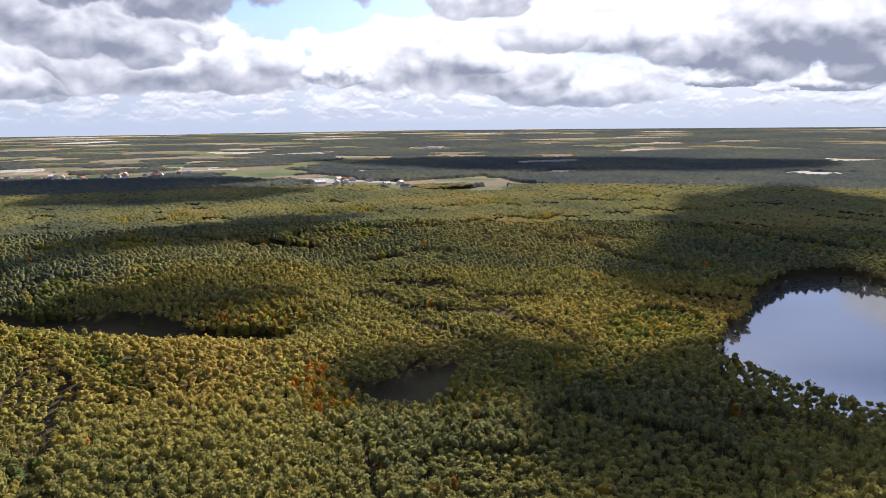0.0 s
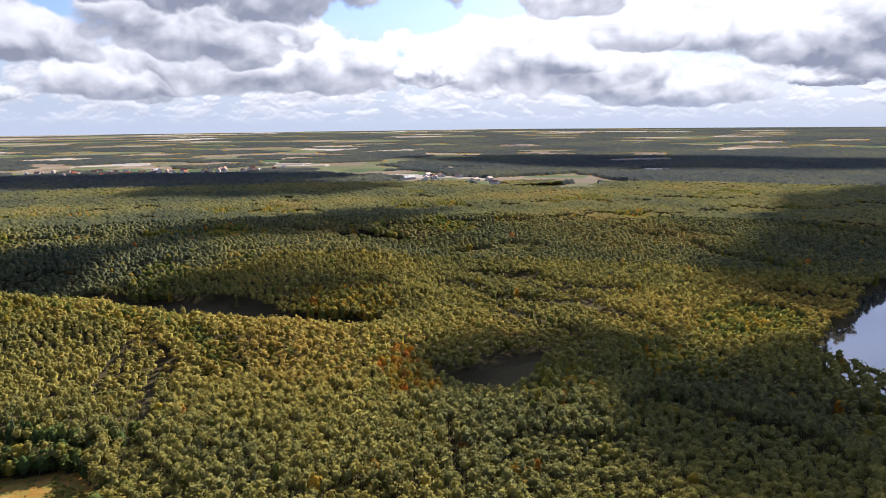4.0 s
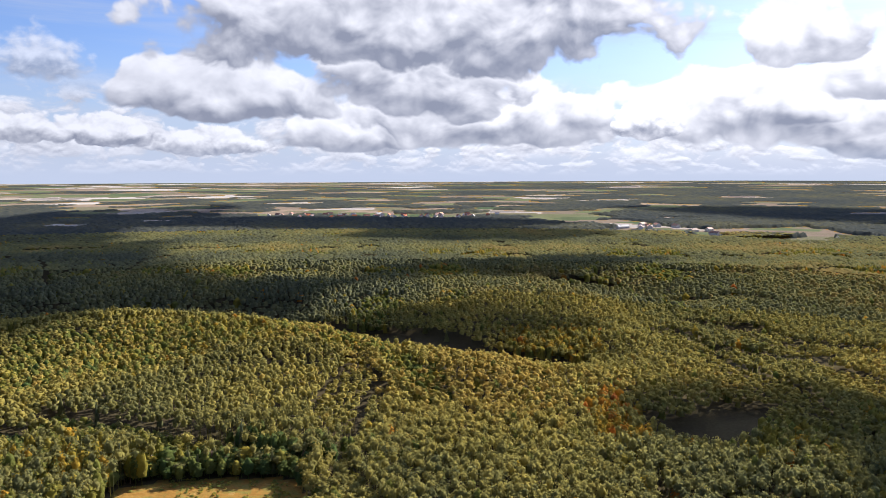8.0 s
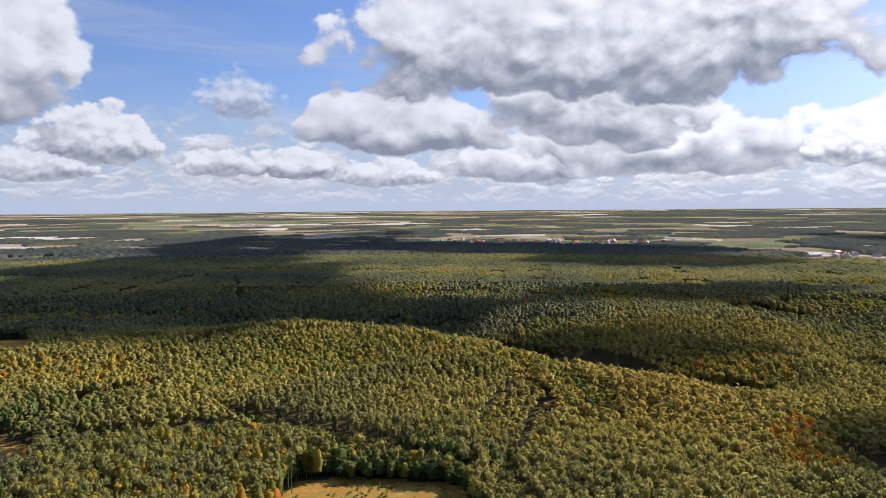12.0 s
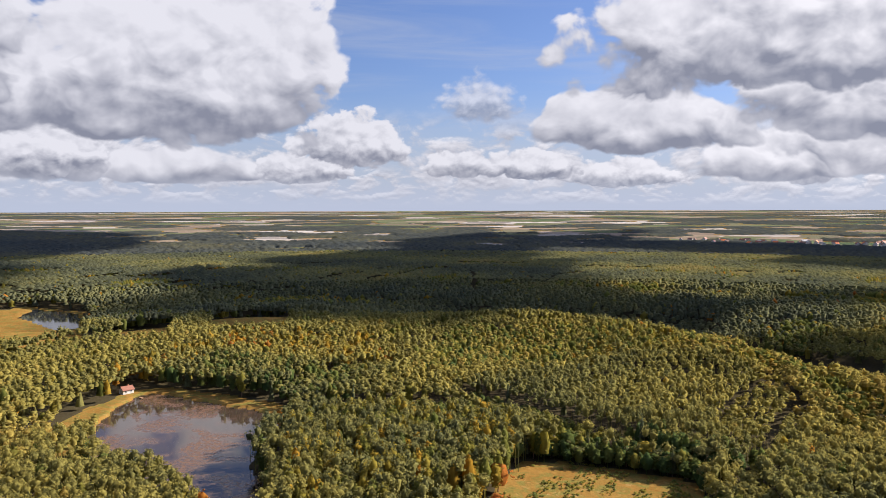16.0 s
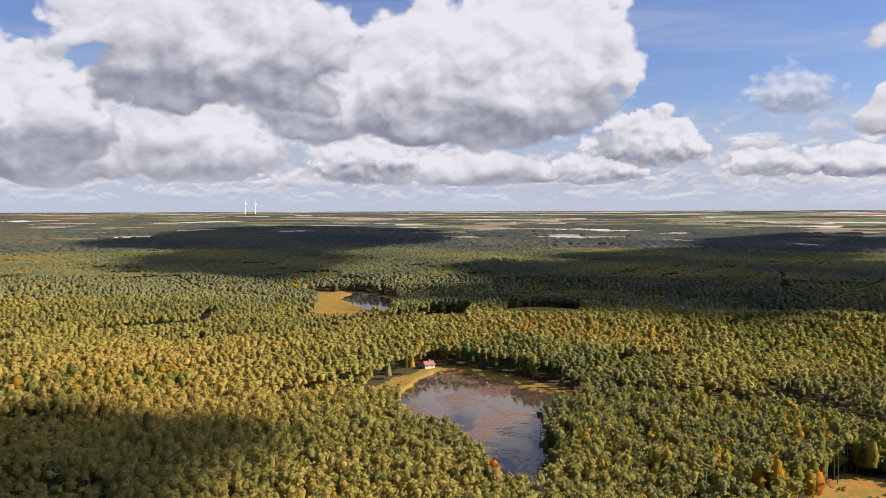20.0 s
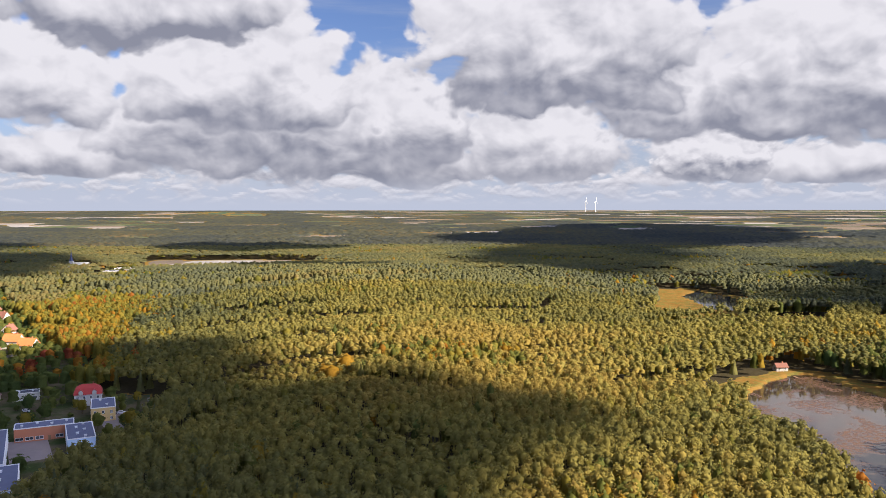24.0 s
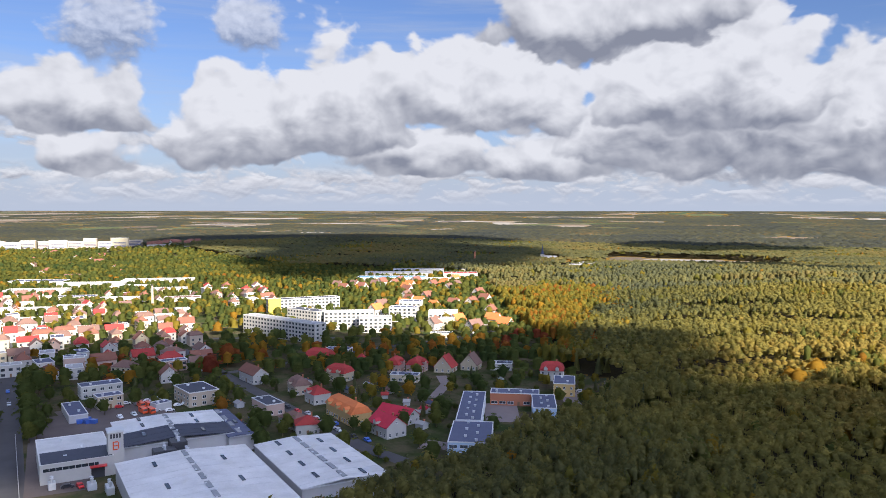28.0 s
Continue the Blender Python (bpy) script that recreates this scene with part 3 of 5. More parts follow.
# openings, rides and stream hollows in the woods
WATERS = [POND_RING, LAKE_RING, FAR_POND_RING, SWAMP_RING, SWAMP2_RING, hollow(-60.5, 690, 38, 17), hollow(-64, 590, 44, 14), hollow(-55.5, 890, 60, 32), hollow(-68, 640, 40, 12), hollow(-50, 1000, 60, 22), hollow(94.5, 1700, 170, 130), hollow(64, 1115, 48, 22), hollow(67, 1225, 48, 22), hollow(62, 1470, 40, 30), hollow(58.5, 1300, 36, 60), hollow(59.3, 1248, 34, 70), hollow(66.5, 1250, 30, 30), hollow(61.3, 1400, 24, 80),
          polar_ring((-18, 800), (-24, 750), (-31, 680), (-38, 610), (-45, 550), (-51, 535), (-52, 575), (-46, 605), (-40, 665), (-33, 740), (-26, 805), (-19, 850)),
          polar_ring((-33.6, 330), (-35.2, 400), (-36.4, 470), (-35.8, 472), (-34.4, 400), (-32.6, 332)),
          polar_ring((-60.5, 250), (-58, 330), (-57.2, 330), (-59.6, 250)), polar_ring((-12.8, 1010), (-12.3, 1350), (-11.95, 1350), (-12.35, 1010)), polar_ring((31.5, 560), (27.5, 700), (28.3, 700), (32.4, 560))]


def woods_at(xy):
    x, y = xy[:, 0], xy[:, 1]
    cover, _ = open_land(x, y)
    ok = cover == 0
    wx, wy = wobble(x, y, 14, 1.6)
    for ring in WATERS:
        ok &= ~inside(wx, wy, ring)
    return ok


# stands that differ: outline, share of broadleaf trees and their tone, tone of the pines, height, width
STANDS = [([(137, 474), (238, 493), (279, 454), (276, 406), (228, 304), (190, 294), (131, 354), (97, 425)], 0.0, 0.3, -0.30, 1.08, 0.86),
          ([(60, 470), (123, 640), (217, 612), (289, 560), (400, 575), (336, 429), (285, 440), (279, 468), (238, 505), (137, 490)], 0.48, 0.36, 0.14, 0.94, 1.0),
          ([(-10, 368), (39, 406), (96, 380), (127, 350), (107, 293), (70, 264), (0, 262)], 0.34, 0.50, 0.06, 1.14, 1.0),
          ([(548, 148), (616, 130), (598, 86), (530, 72), (492, 117)], 0.85, 0.36, 0.10, 0.85, 1.1),
          ([(330, 262), (365, 262), (345, 232), (305, 205), (285, 225)], 0.55, 0.72, 0.05, 1.0, 1.0),
          # dark tones of this stand hold the shade at the meadow's rear edge
          ([(118, 330), (160, 345), (205, 300), (185, 285), (150, 318)], 0.35, 0.12, -0.26, 0.95, 1.0),
          ([(-100, 500), (-60, 560), (60, 500), (20, 430), (-20, 440), (-80, 490)], 0.30, 0.16, -0.24, 1.05, 1.0),
          ([(-120, 520), (-60, 640), (60, 600), (70, 520), (-40, 570), (-95, 510)], 0.35, 0.66, 0.02, 0.95, 1.0),
          ([(400, 420), (470, 470), (520, 400), (460, 350)], 0.45, 0.60, 0.05, 0.9, 1.0),
          ([(0, 426), (40, 424), (100, 398), (142, 347), (120, 332), (94, 370), (40, 398), (-2, 410)], 0.6, 0.10, -0.25, 0.5, 0.9),
          ([(88, 420), (124, 346), (148, 320), (158, 328), (140, 358), (106, 428)], 0.5, 0.30, -0.1, 0.55, 0.9),
          ([(262, 320), (290, 400), (330, 470), (350, 460), (312, 395), (282, 318)], 0.6, 0.34, 0.1, 0.7, 1.0),
          ([(100, 324), (128, 336), (152, 322), (178, 296), (168, 278), (140, 304), (118, 318)], 0.8, 0.10, -0.25, 0.62, 1.0)]


def grow(prefix, d0, d1, spacing, grade, a0=-96.0, a1=104.0):
    xy = scatter(d0, d1, spacing, a0, a1)
    xy = xy[woods_at(xy)]
    xy = xy[rng.random(len(xy)) > 0.06]
    x, y = xy.T
    n = len(xy)
    leafy = blot(x, y, 70, 1.7) + 0.25 * rng.random(n) - 0.12
    a_, d_ = np.degrees(np.arctan2(-x, y)), np.hypot(x, y)
    golden = np.exp(-((a_ - 62) / 7) ** 2 - ((d_ - 640) / 170) ** 2)
    kinds = np.where(leafy + 0.62 * golden > 0.83, 1, 0)
    kinds = np.where((rng.random(n) < 0.035), 1, kinds)
    kinds = np.where((kinds == 0) & (rng.random(n) < 0.035), 2, kinds)
    wx, wy = wobble(x, y, 22, 4.0)
    shift, rise_, girth, leaf_tone = np.zeros(n), np.ones(n), np.ones(n), np.full(n, -1.0)
    for ring, leaves, leaf, pine, up_, w_ in STANDS:
        sel = inside(wx, wy, ring)
        kinds = np.where(sel, np.where(rng.random(n) < leaves, 1, np.where(rng.random(n) < 0.05, 2, 0)), kinds)
        shift, rise_, girth, leaf_tone = np.where(sel, pine, shift), np.where(sel, up_, rise_), np.where(sel, w_, girth), np.where(sel, leaf, leaf_tone)
    grow_by = np.maximum(0.8, np.array([spacing(r) for r in np.hypot(x, y)]) / 4.9)
    tall = (13.0 + 3.4 * blot(x, y, 45, 0.6) + rng.normal(0, 1.2, n)) * np.hypot(x, y) / far_real(np.hypot(x, y)) * (0.75 + 0.25 * grow_by) ** 0.4
    young = blot(x, y, 58, 2.3) > 0.63
    tall = tall * np.where(young & (np.hypot(x, y) < 1500), 0.72, 1.0) * np.interp(np.hypot(x, y), [1400, 1800], [1.0, 0.7])
    tall = tall * rise_
    wide = (0.98 + 0.34 * rng.random(n)) * grow_by * girth
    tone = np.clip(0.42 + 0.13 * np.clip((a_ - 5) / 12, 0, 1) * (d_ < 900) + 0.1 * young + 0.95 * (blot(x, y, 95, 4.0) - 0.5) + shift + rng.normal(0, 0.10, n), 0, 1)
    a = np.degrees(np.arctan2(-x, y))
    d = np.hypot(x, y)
    # sunlit ridge and slopes, lifted shade and sunward haze are painted into tone
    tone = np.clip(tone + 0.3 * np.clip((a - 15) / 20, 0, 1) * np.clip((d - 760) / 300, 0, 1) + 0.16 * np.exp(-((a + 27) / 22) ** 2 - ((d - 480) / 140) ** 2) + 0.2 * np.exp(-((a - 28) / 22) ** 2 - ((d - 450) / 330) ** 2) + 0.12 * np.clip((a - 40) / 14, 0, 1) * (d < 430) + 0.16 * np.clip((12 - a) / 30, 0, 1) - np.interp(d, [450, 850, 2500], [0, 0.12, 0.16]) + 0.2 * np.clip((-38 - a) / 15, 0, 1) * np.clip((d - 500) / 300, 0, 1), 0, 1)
    for k, kind, mat, label in ((0, "pine", PINE, "dense dull-green pine wood in autumn light"), (1, "round", BROAD, "broadleaf trees turning yellow and orange among pines"), (2, "spruce", PINE, "dark spruces scattered through the pine wood")):
        sel = kinds == k
        tn = tone[sel]
        if k == 1:
            own = leaf_tone[sel]
            tn = np.clip(0.22 + 0.24 * golden[sel] + 0.3 * rng.random(len(tn)) + rng.random(len(tn)) ** 6 * 0.5, 0, 0.88)
            tn = np.where(own >= 0, np.clip(own + rng.normal(0, 0.13, len(tn)), 0.02, 0.9), tn)
        elif k == 2:
            tn = np.clip(tn - 0.3, 0, 1)
        # beyond the near woods the pines take the colours with haze painted in
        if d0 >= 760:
            mat = (HAZED_MID_PINE, BROAD, HAZED_MID_PINE)[k]
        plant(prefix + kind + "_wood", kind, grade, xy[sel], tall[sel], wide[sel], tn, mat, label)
    return n


grow("under_", 45, 240, lambda d: 5.6, 1, -96.0, -4.0)
grow("under_", 45, 205, lambda d: 5.6, 1, -4.0, 104.0)
grow("near_", 205, 240, lambda d: 3.8, 0, -4.0, 104.0)
grow("near_", 240, 400, lambda d: 3.8, 0)
grow("middle_", 400, 760, lambda d: 4.2, 1)
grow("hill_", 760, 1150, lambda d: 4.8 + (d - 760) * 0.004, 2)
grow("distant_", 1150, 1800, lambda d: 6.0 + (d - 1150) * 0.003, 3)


def canopy(d0, d1):
    """The far woods: one uneven roof of crowns that drops to the ground at clearings and fields."""
    a, d = np.meshgrid(np.radians(np.arange(-96, 104, 0.16)), np.geomspace(d0, d1, 165))
    a = a + radians(0.07) * rng.uniform(-1, 1, a.shape)
    d = d * (1 + 0.0028 * rng.uniform(-1, 1, a.shape))
    x, y = -np.sin(a) * d, np.cos(a) * d
    wood = woods_at(np.stack([x.ravel(), y.ravel()], -1)).reshape(x.shape)
    high = np.interp(d, [1780, 2100, 2800, 4900], [8.5, 5.5, 2.2, 0.8]) * (0.45 + 0.9 * rng.random(x.shape) + 0.3 * (blot(x, y, 70, 1.1) - 0.5))
    z = ground_height(x, y) + np.where(wood, high, -1.5)
    nd, na = x.shape
    idx = np.arange(na * nd).reshape(nd, na)
    quads = np.stack([idx[:-1, :-1], idx[1:, :-1], idx[1:, 1:], idx[:-1, 1:]], -1).reshape(-1, 4)
    quads = quads[wood.ravel()[quads].any(1)]
    deg_ = np.degrees(a)
    # tone rises westward, so the painted haze is weaker there
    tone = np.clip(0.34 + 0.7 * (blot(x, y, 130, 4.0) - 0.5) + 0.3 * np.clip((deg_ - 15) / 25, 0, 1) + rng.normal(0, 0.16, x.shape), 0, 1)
    return tagged(new("far_wood", raw_mesh("far_wood", np.stack([x, y, z], -1).reshape(-1, 3), quads, HAZED_FAR_PINE, tone.ravel(), True)), "distant dull-green woods rolling towards the horizon", "trees", kind="stuff")


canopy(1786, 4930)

# ---- the town ----
trng = random.Random(5)
PLASTER = {k: plain("plaster_" + k, c, 0.85, 2.5, 0.14, 0.25) for k, c in (("white", (0.45, 0.43, 0.39)), ("cream", (0.44, 0.38, 0.27)), ("yellow", (0.52, 0.36, 0.15)), ("pink", (0.44, 0.32, 0.27)),
           ("grey", (0.45, 0.44, 0.43)), ("beige", (0.42, 0.34, 0.26)), ("blue", (0.40, 0.52, 0.66)), ("brick", (0.42, 0.16, 0.085)), ("lemon", (0.72, 0.60, 0.08)))}
ROOFS = {k: plain("roof_" + k, c, 0.8, 5.0, 0.25, 0.35, relief_size=0.06) for k, c in (("red", (0.33, 0.04, 0.035)), ("crimson", (0.46, 0.03, 0.055)), ("orange", (0.56, 0.16, 0.05)), ("brown", (0.17, 0.10, 0.08)),
         ("rust", (0.20, 0.085, 0.058)), ("dark", (0.055, 0.06, 0.08)), ("slate", (0.085, 0.095, 0.15)), ("pale", (0.34, 0.335, 0.33)), ("blue", (0.12, 0.26, 0.5)))}
TRIM = plain("white_trim", (0.66, 0.65, 0.63), 0.5, 3.0, 0.08)
ASPHALT = plain("asphalt", (0.075, 0.072, 0.075), 0.9, 2.0, 0.3, 0.12)
ROOFS["sheet"] = plain("stained_sheet", (0.60, 0.59, 0.58), 0.55, 1.5, 0.42, 0.12)
PAVING = plain("paving", (0.22, 0.18, 0.17), 0.9, 2.0, 0.3, 0.15)
YARD = plain("yard", (0.125, 0.10, 0.092), 0.92, 1.5, 0.35, 0.09)
STEEL = plain("sheet_metal", (0.60, 0.61, 0.62), 0.45, 1.0, 0.2, 0.15, 0.4)
DARK = plain("dark_metal", (0.05, 0.05, 0.055), 0.5, 2.0, 0.2)
WOOD = plain("wood", (0.22, 0.13, 0.07), 0.8, 4.0, 0.3)
PAINTS = {k: plain("paint_" + k, c, 0.3, 1.0, 0.06) for k, c in (("white", (0.8, 0.8, 0.8)), ("orange", (0.7, 0.10, 0.03)), ("black", (0.03, 0.03, 0.035)), ("silver", (0.5, 0.51, 0.53)), ("blue", (0.06, 0.13, 0.42)), ("red", (0.5, 0.03, 0.03)))}
RIDGE = plain("ribbed_rooflight", (0.24, 0.25, 0.26), 0.5, 8.0, 0.35, 0.6)
GLASS, n_ = material("window_glass")
finish(n_, n_.mix(n_.add("ShaderNodeObjectInfo").outputs["Random"], (0.02, 0.025, 0.03), (0.09, 0.10, 0.11)), 0.08)


def part(name, data, mat, parent, label="", m=None):
    """One mesh object under a thing or a part."""
    if isinstance(data, bmesh.types.BMesh):
        me = bpy.data.meshes.new(name)
        data.to_mesh(me)
        data.free()
        data = me
    if mat is not None and not data.materials:
        data.materials.append(mat)
    ob = new(name, data)
    ob.parent = parent
    if m is not None:
        ob.matrix_basis = m
    return tagged(ob, label) if label else ob


def thing(name, label, category, m, group="", kind=""):
    return tagged(place_at(new(name), m), label, category, group, kind)


def place_at(ob, m):
    ob.matrix_basis = m
    return ob


def box(x0, x1, y0, y1, z0, z1, bm=None, bevel=0.0):
    bm = bm or bmesh.new()
    vs = [bm.verts.new((x, y, z)) for z in (z0, z1) for x, y in ((x0, y0), (x1, y0), (x1, y1), (x0, y1))]
    fs = [bm.faces.new([vs[i] for i in q]) for q in ((3, 2, 1, 0), (4, 5, 6, 7), (0, 1, 5, 4), (1, 2, 6, 5), (2, 3, 7, 6), (3, 0, 4, 7))]
    if bevel:
        bmesh.ops.bevel(bm, geom=list({e for f in fs for e in f.edges}), offset=bevel, segments=1, affect="EDGES")
    return bm


def prism(points, x0, x1, bm=None):
    """A profile in y and z, drawn out along x."""
    bm = bm or bmesh.new()
    a, b = [[bm.verts.new((x, y, z)) for y, z in points] for x in (x0, x1)]
    n = len(points)
    bm.faces.new(a[::-1])
    bm.faces.new(b)
    for i in range(n):
        bm.faces.new((a[i], a[(i + 1) % n], b[(i + 1) % n], b[i]))
    bmesh.ops.recalc_face_normals(bm, faces=bm.faces[:])
    return bm


def mesh_of(name, bm, mat):
    me = bpy.data.meshes.new(name)
    bm.to_mesh(me)
    bm.free()
    me.materials.append(mat)
    return me


def window_meshes(w, h):
    """Frame with one upright and one cross bar, and its pane; the front looks along -y."""
    f = bmesh.new()
    t = 0.09
    for x0, x1, z0, z1 in ((-w / 2, w / 2, -h / 2, -h / 2 + t), (-w / 2, w / 2, h / 2 - t, h / 2), (-w / 2, -w / 2 + t, -h / 2 + t, h / 2 - t), (w / 2 - t, w / 2, -h / 2 + t, h / 2 - t), (-t / 2, t / 2, -h / 2 + t, h / 2 - t)):
        box(x0, x1, -0.07, 0.02, z0, z1, f)
    box(-w / 2 - 0.08, w / 2 + 0.08, -0.16, 0.02, -h / 2 - 0.09, -h / 2 - 0.01, f)
    return mesh_of("window", f, TRIM), mesh_of("pane", box(-w / 2 + t, w / 2 - t, -0.035, 0.01, -h / 2 + t, h / 2 - t), GLASS)


WINDOWS = {"tall": window_meshes(1.15, 1.5), "wide": window_meshes(2.0, 1.5), "small": window_meshes(0.8, 0.9), "band": window_meshes(3.2, 1.4)}
FAR_WINDOWS = {}
for key, (w, h) in (("tall", (1.15, 1.5)), ("wide", (2.0, 1.5)), ("small", (0.8, 0.9)), ("band", (3.2, 1.4))):
    bm = box(-w / 2, w / 2, -0.06, 0.02, -h / 2, h / 2)
    inner = bmesh.ops.inset_individual(bm, faces=[f for f in bm.faces if f.normal.y < -0.5 or f.calc_center_median().y < -0.05], thickness=0.12)
    FAR_WINDOWS[key] = mesh_of("window", bm, TRIM)
    FAR_WINDOWS[key].materials.append(GLASS)
    for poly in FAR_WINDOWS[key].polygons:
        if poly.center.y < -0.05 and abs(poly.center.x) < 0.01 and abs(poly.center.z) < 0.01:
            poly.material_index = 1
DOOR_MESH = mesh_of("door", box(-0.55, 0.55, -0.08, 0.02, 0, 2.1), WOOD)
CHIMNEY_MESH = mesh_of("chimney", box(-0.32, 0.32, -0.32, 0.32, 0, 2.0, box(-0.4, 0.4, -0.4, 0.4, 1.8, 1.95)), PLASTER["brick"])


def add_window(parent, kind, x, y, z, turn):
    frame_me, pane_me = WINDOWS[kind]
    if parent.location.x < -480:
        part("window", FAR_WINDOWS[kind], None, parent, m=pose(x, y, z, 0, 0, turn))
        return
    w = part("window", frame_me, None, parent, m=pose(x, y, z, 0, 0, turn))
    part("pane", pane_me, None, w)


def window_rows(parent, L, W, h, storey, kind, gap, sides="fblr", z0=0.0):
    """Windows along the four walls of a house, front at -y."""
    for s in range(max(1, int(h / storey))):
        z = z0 + s * storey + 1.55
        for side in sides:
            run, off, turn = {"f": (L, W / 2, 0), "b": (L, W / 2, 180), "r": (W, L / 2, 90), "l": (W, L / 2, -90)}[side]
            n = max(1, int((run - 1.0) / gap))
            for i in range(n):
                u = (i + 0.5) * run / n - run / 2
                x, y = {"f": (u, -off), "b": (u, off), "r": (off, u), "l": (-off, u)}[side]
                if s == 0 and side == "f" and i == n // 2 and n > 2:
                    part("door", DOOR_MESH, None, parent, m=pose(x, y, z0, 0, 0, turn))
                    continue
                add_window(parent, kind, x, y, z, turn)


def on_ground(x, y, rot=0.0, lift=0.0):
    return pose(x, y, float(ground_height(np.array([x]), np.array([y]))[0]) + lift, 0, 0, rot)


def house(x, y, L, W, h, rise, rot, wall, roof, form="gable", dormers=0, gap=2.6, label="", windows=True, storey=2.9, group="", sides="fblr"):
    """A plastered house with a pitched roof: wall, roof, windows with panes, door, chimney, dormers."""
    words = {"gable": "gabled", "hip": "hipped", "half": "half-hipped"}[form]
    ob = thing("house", label or f"{wall} plastered house with a {words} {roof} roof", "house", on_ground(x, y, rot), group)
    if form == "gable":
        body = prism([(-W / 2, -1.0), (W / 2, -1.0), (W / 2, h), (0, h + rise), (-W / 2, h)], -L / 2, L / 2)
        part("wall", body, PLASTER[wall], ob)
        t, o = 0.28, 0.5
        k = rise / (W / 2)
        part("roof", prism([(-W / 2 - o, h - o * k), (0, h + rise), (W / 2 + o, h - o * k), (W / 2 + o, h - o * k + t), (0, h + rise + t), (-W / 2 - o, h - o * k + t)], -L / 2 - 0.4, L / 2 + 0.4), ROOFS[roof], ob)
    else:
        part("wall", box(-L / 2, L / 2, -W / 2, W / 2, -1.0, h), PLASTER[wall], ob)
        bm = bmesh.new()
        o = 0.5
        inset = W * (0.42 if form == "hip" else 0.22)
        low = [bm.verts.new(p) for p in ((-L / 2 - o, -W / 2 - o, h), (L / 2 + o, -W / 2 - o, h), (L / 2 + o, W / 2 + o, h), (-L / 2 - o, W / 2 + o, h))]
        if form == "half":
            mid = [bm.verts.new((sx * (L / 2 - 0.5), sy * W * 0.30, h + rise * 0.62)) for sx, sy in ((-1, -1), (1, -1), (1, 1), (-1, 1))]
            for i in range(4):
                bm.faces.new((low[i], low[(i + 1) % 4], mid[(i + 1) % 4], mid[i]))
        else:
            mid = low
        r0, r1 = bm.verts.new((-max(L / 2 - inset - 1, 0.2), 0, h + rise)), bm.verts.new((max(L / 2 - inset - 1, 0.2), 0, h + rise))
        bm.faces.new((mid[0], mid[1], r1, r0))
        bm.faces.new((mid[2], mid[3], r0, r1))
        bm.faces.new((mid[1], mid[2], r1))
        bm.faces.new((mid[3], mid[0], r0))
        bm.faces.new(low[::-1])
        part("roof", bm, ROOFS[roof], ob)
    part("chimney", CHIMNEY_MESH, None, ob, m=pose(L * 0.2, W * 0.12, h + rise - 1.1))
    for i in range(dormers):
        u = (i + 0.5) * L / dormers - L / 2
        d = part("dormer", prism([(-1.0, 0), (1.0, 0), (1.0, 1.4), (0, 2.2), (-1.0, 1.4)], -2.2, 0.4), PLASTER[wall], ob, m=pose(u, -W / 2 + 0.75, h + 0.35, 0, 0, -90) @ pose(0, 0, 0, 0, 0, 180))
        part("dormer_roof", prism([(-1.25, 1.25), (0, 2.3), (1.25, 1.25), (1.25, 1.42), (0, 2.48), (-1.25, 1.42)], -2.2, 0.6), ROOFS[roof], d)
        add_window(ob, "small", u, -W / 2 + 0.34, h + 1.15, 0)
    if windows:
        window_rows(ob, L, W, h, storey, "tall", gap, sides)
    if windows and form == "gable" and rise > 2.5:
        for sx, turn in ((-1, -90), (1, 90)):
            add_window(ob, "small", sx * L / 2, 0, h + rise * 0.4, turn)
    return ob


def flat_house(x, y, L, W, h, rot, wall, roof, label, kind="wide", gap=3.2, storey=3.0, name="building", sides="fblr", windows=True, vents=2, category="building", group=""):
    """A flat-roofed building with a parapet and small roof vents."""
    ob = thing(name, label, category, on_ground(x, y, rot), group)
    part("wall", box(-L / 2, L / 2, -W / 2, W / 2, -1.0, h), PLASTER[wall], ob)
    part("roof", box(-L / 2 + 0.25, L / 2 - 0.25, -W / 2 + 0.25, W / 2 - 0.25, h + 0.01, h + 0.16), ROOFS[roof], ob)
    rim = bmesh.new()
    for a in ((-L / 2 - .12, L / 2 + .12, -W / 2 - .12, -W / 2 + .24), (-L / 2 - .12, L / 2 + .12, W / 2 - .24, W / 2 + .12), (-L / 2 - .12, -L / 2 + .24, -W / 2 + .24, W / 2 - .24), (L / 2 - .24, L / 2 + .12, -W / 2 + .24, W / 2 - .24)):
        box(*a, h + 0.005, h + 0.38, rim)
    part("parapet", rim, TRIM, ob)
    for i in range(vents):
        part("roof_vent", VENT_MESH, None, ob, m=pose((i + 0.5) * L / max(vents, 1) - L / 2, W * (0.12 if i % 2 else -0.15), h + 0.16))
    if windows:
        window_rows(ob, L, W, h, storey, kind, gap, sides)
    return ob


VENT_MESH = mesh_of("roof_vent", box(-0.5, 0.5, -0.5, 0.5, 0, 0.7, box(-0.62, 0.62, -0.62, 0.62, 0.7, 0.8)), STEEL)


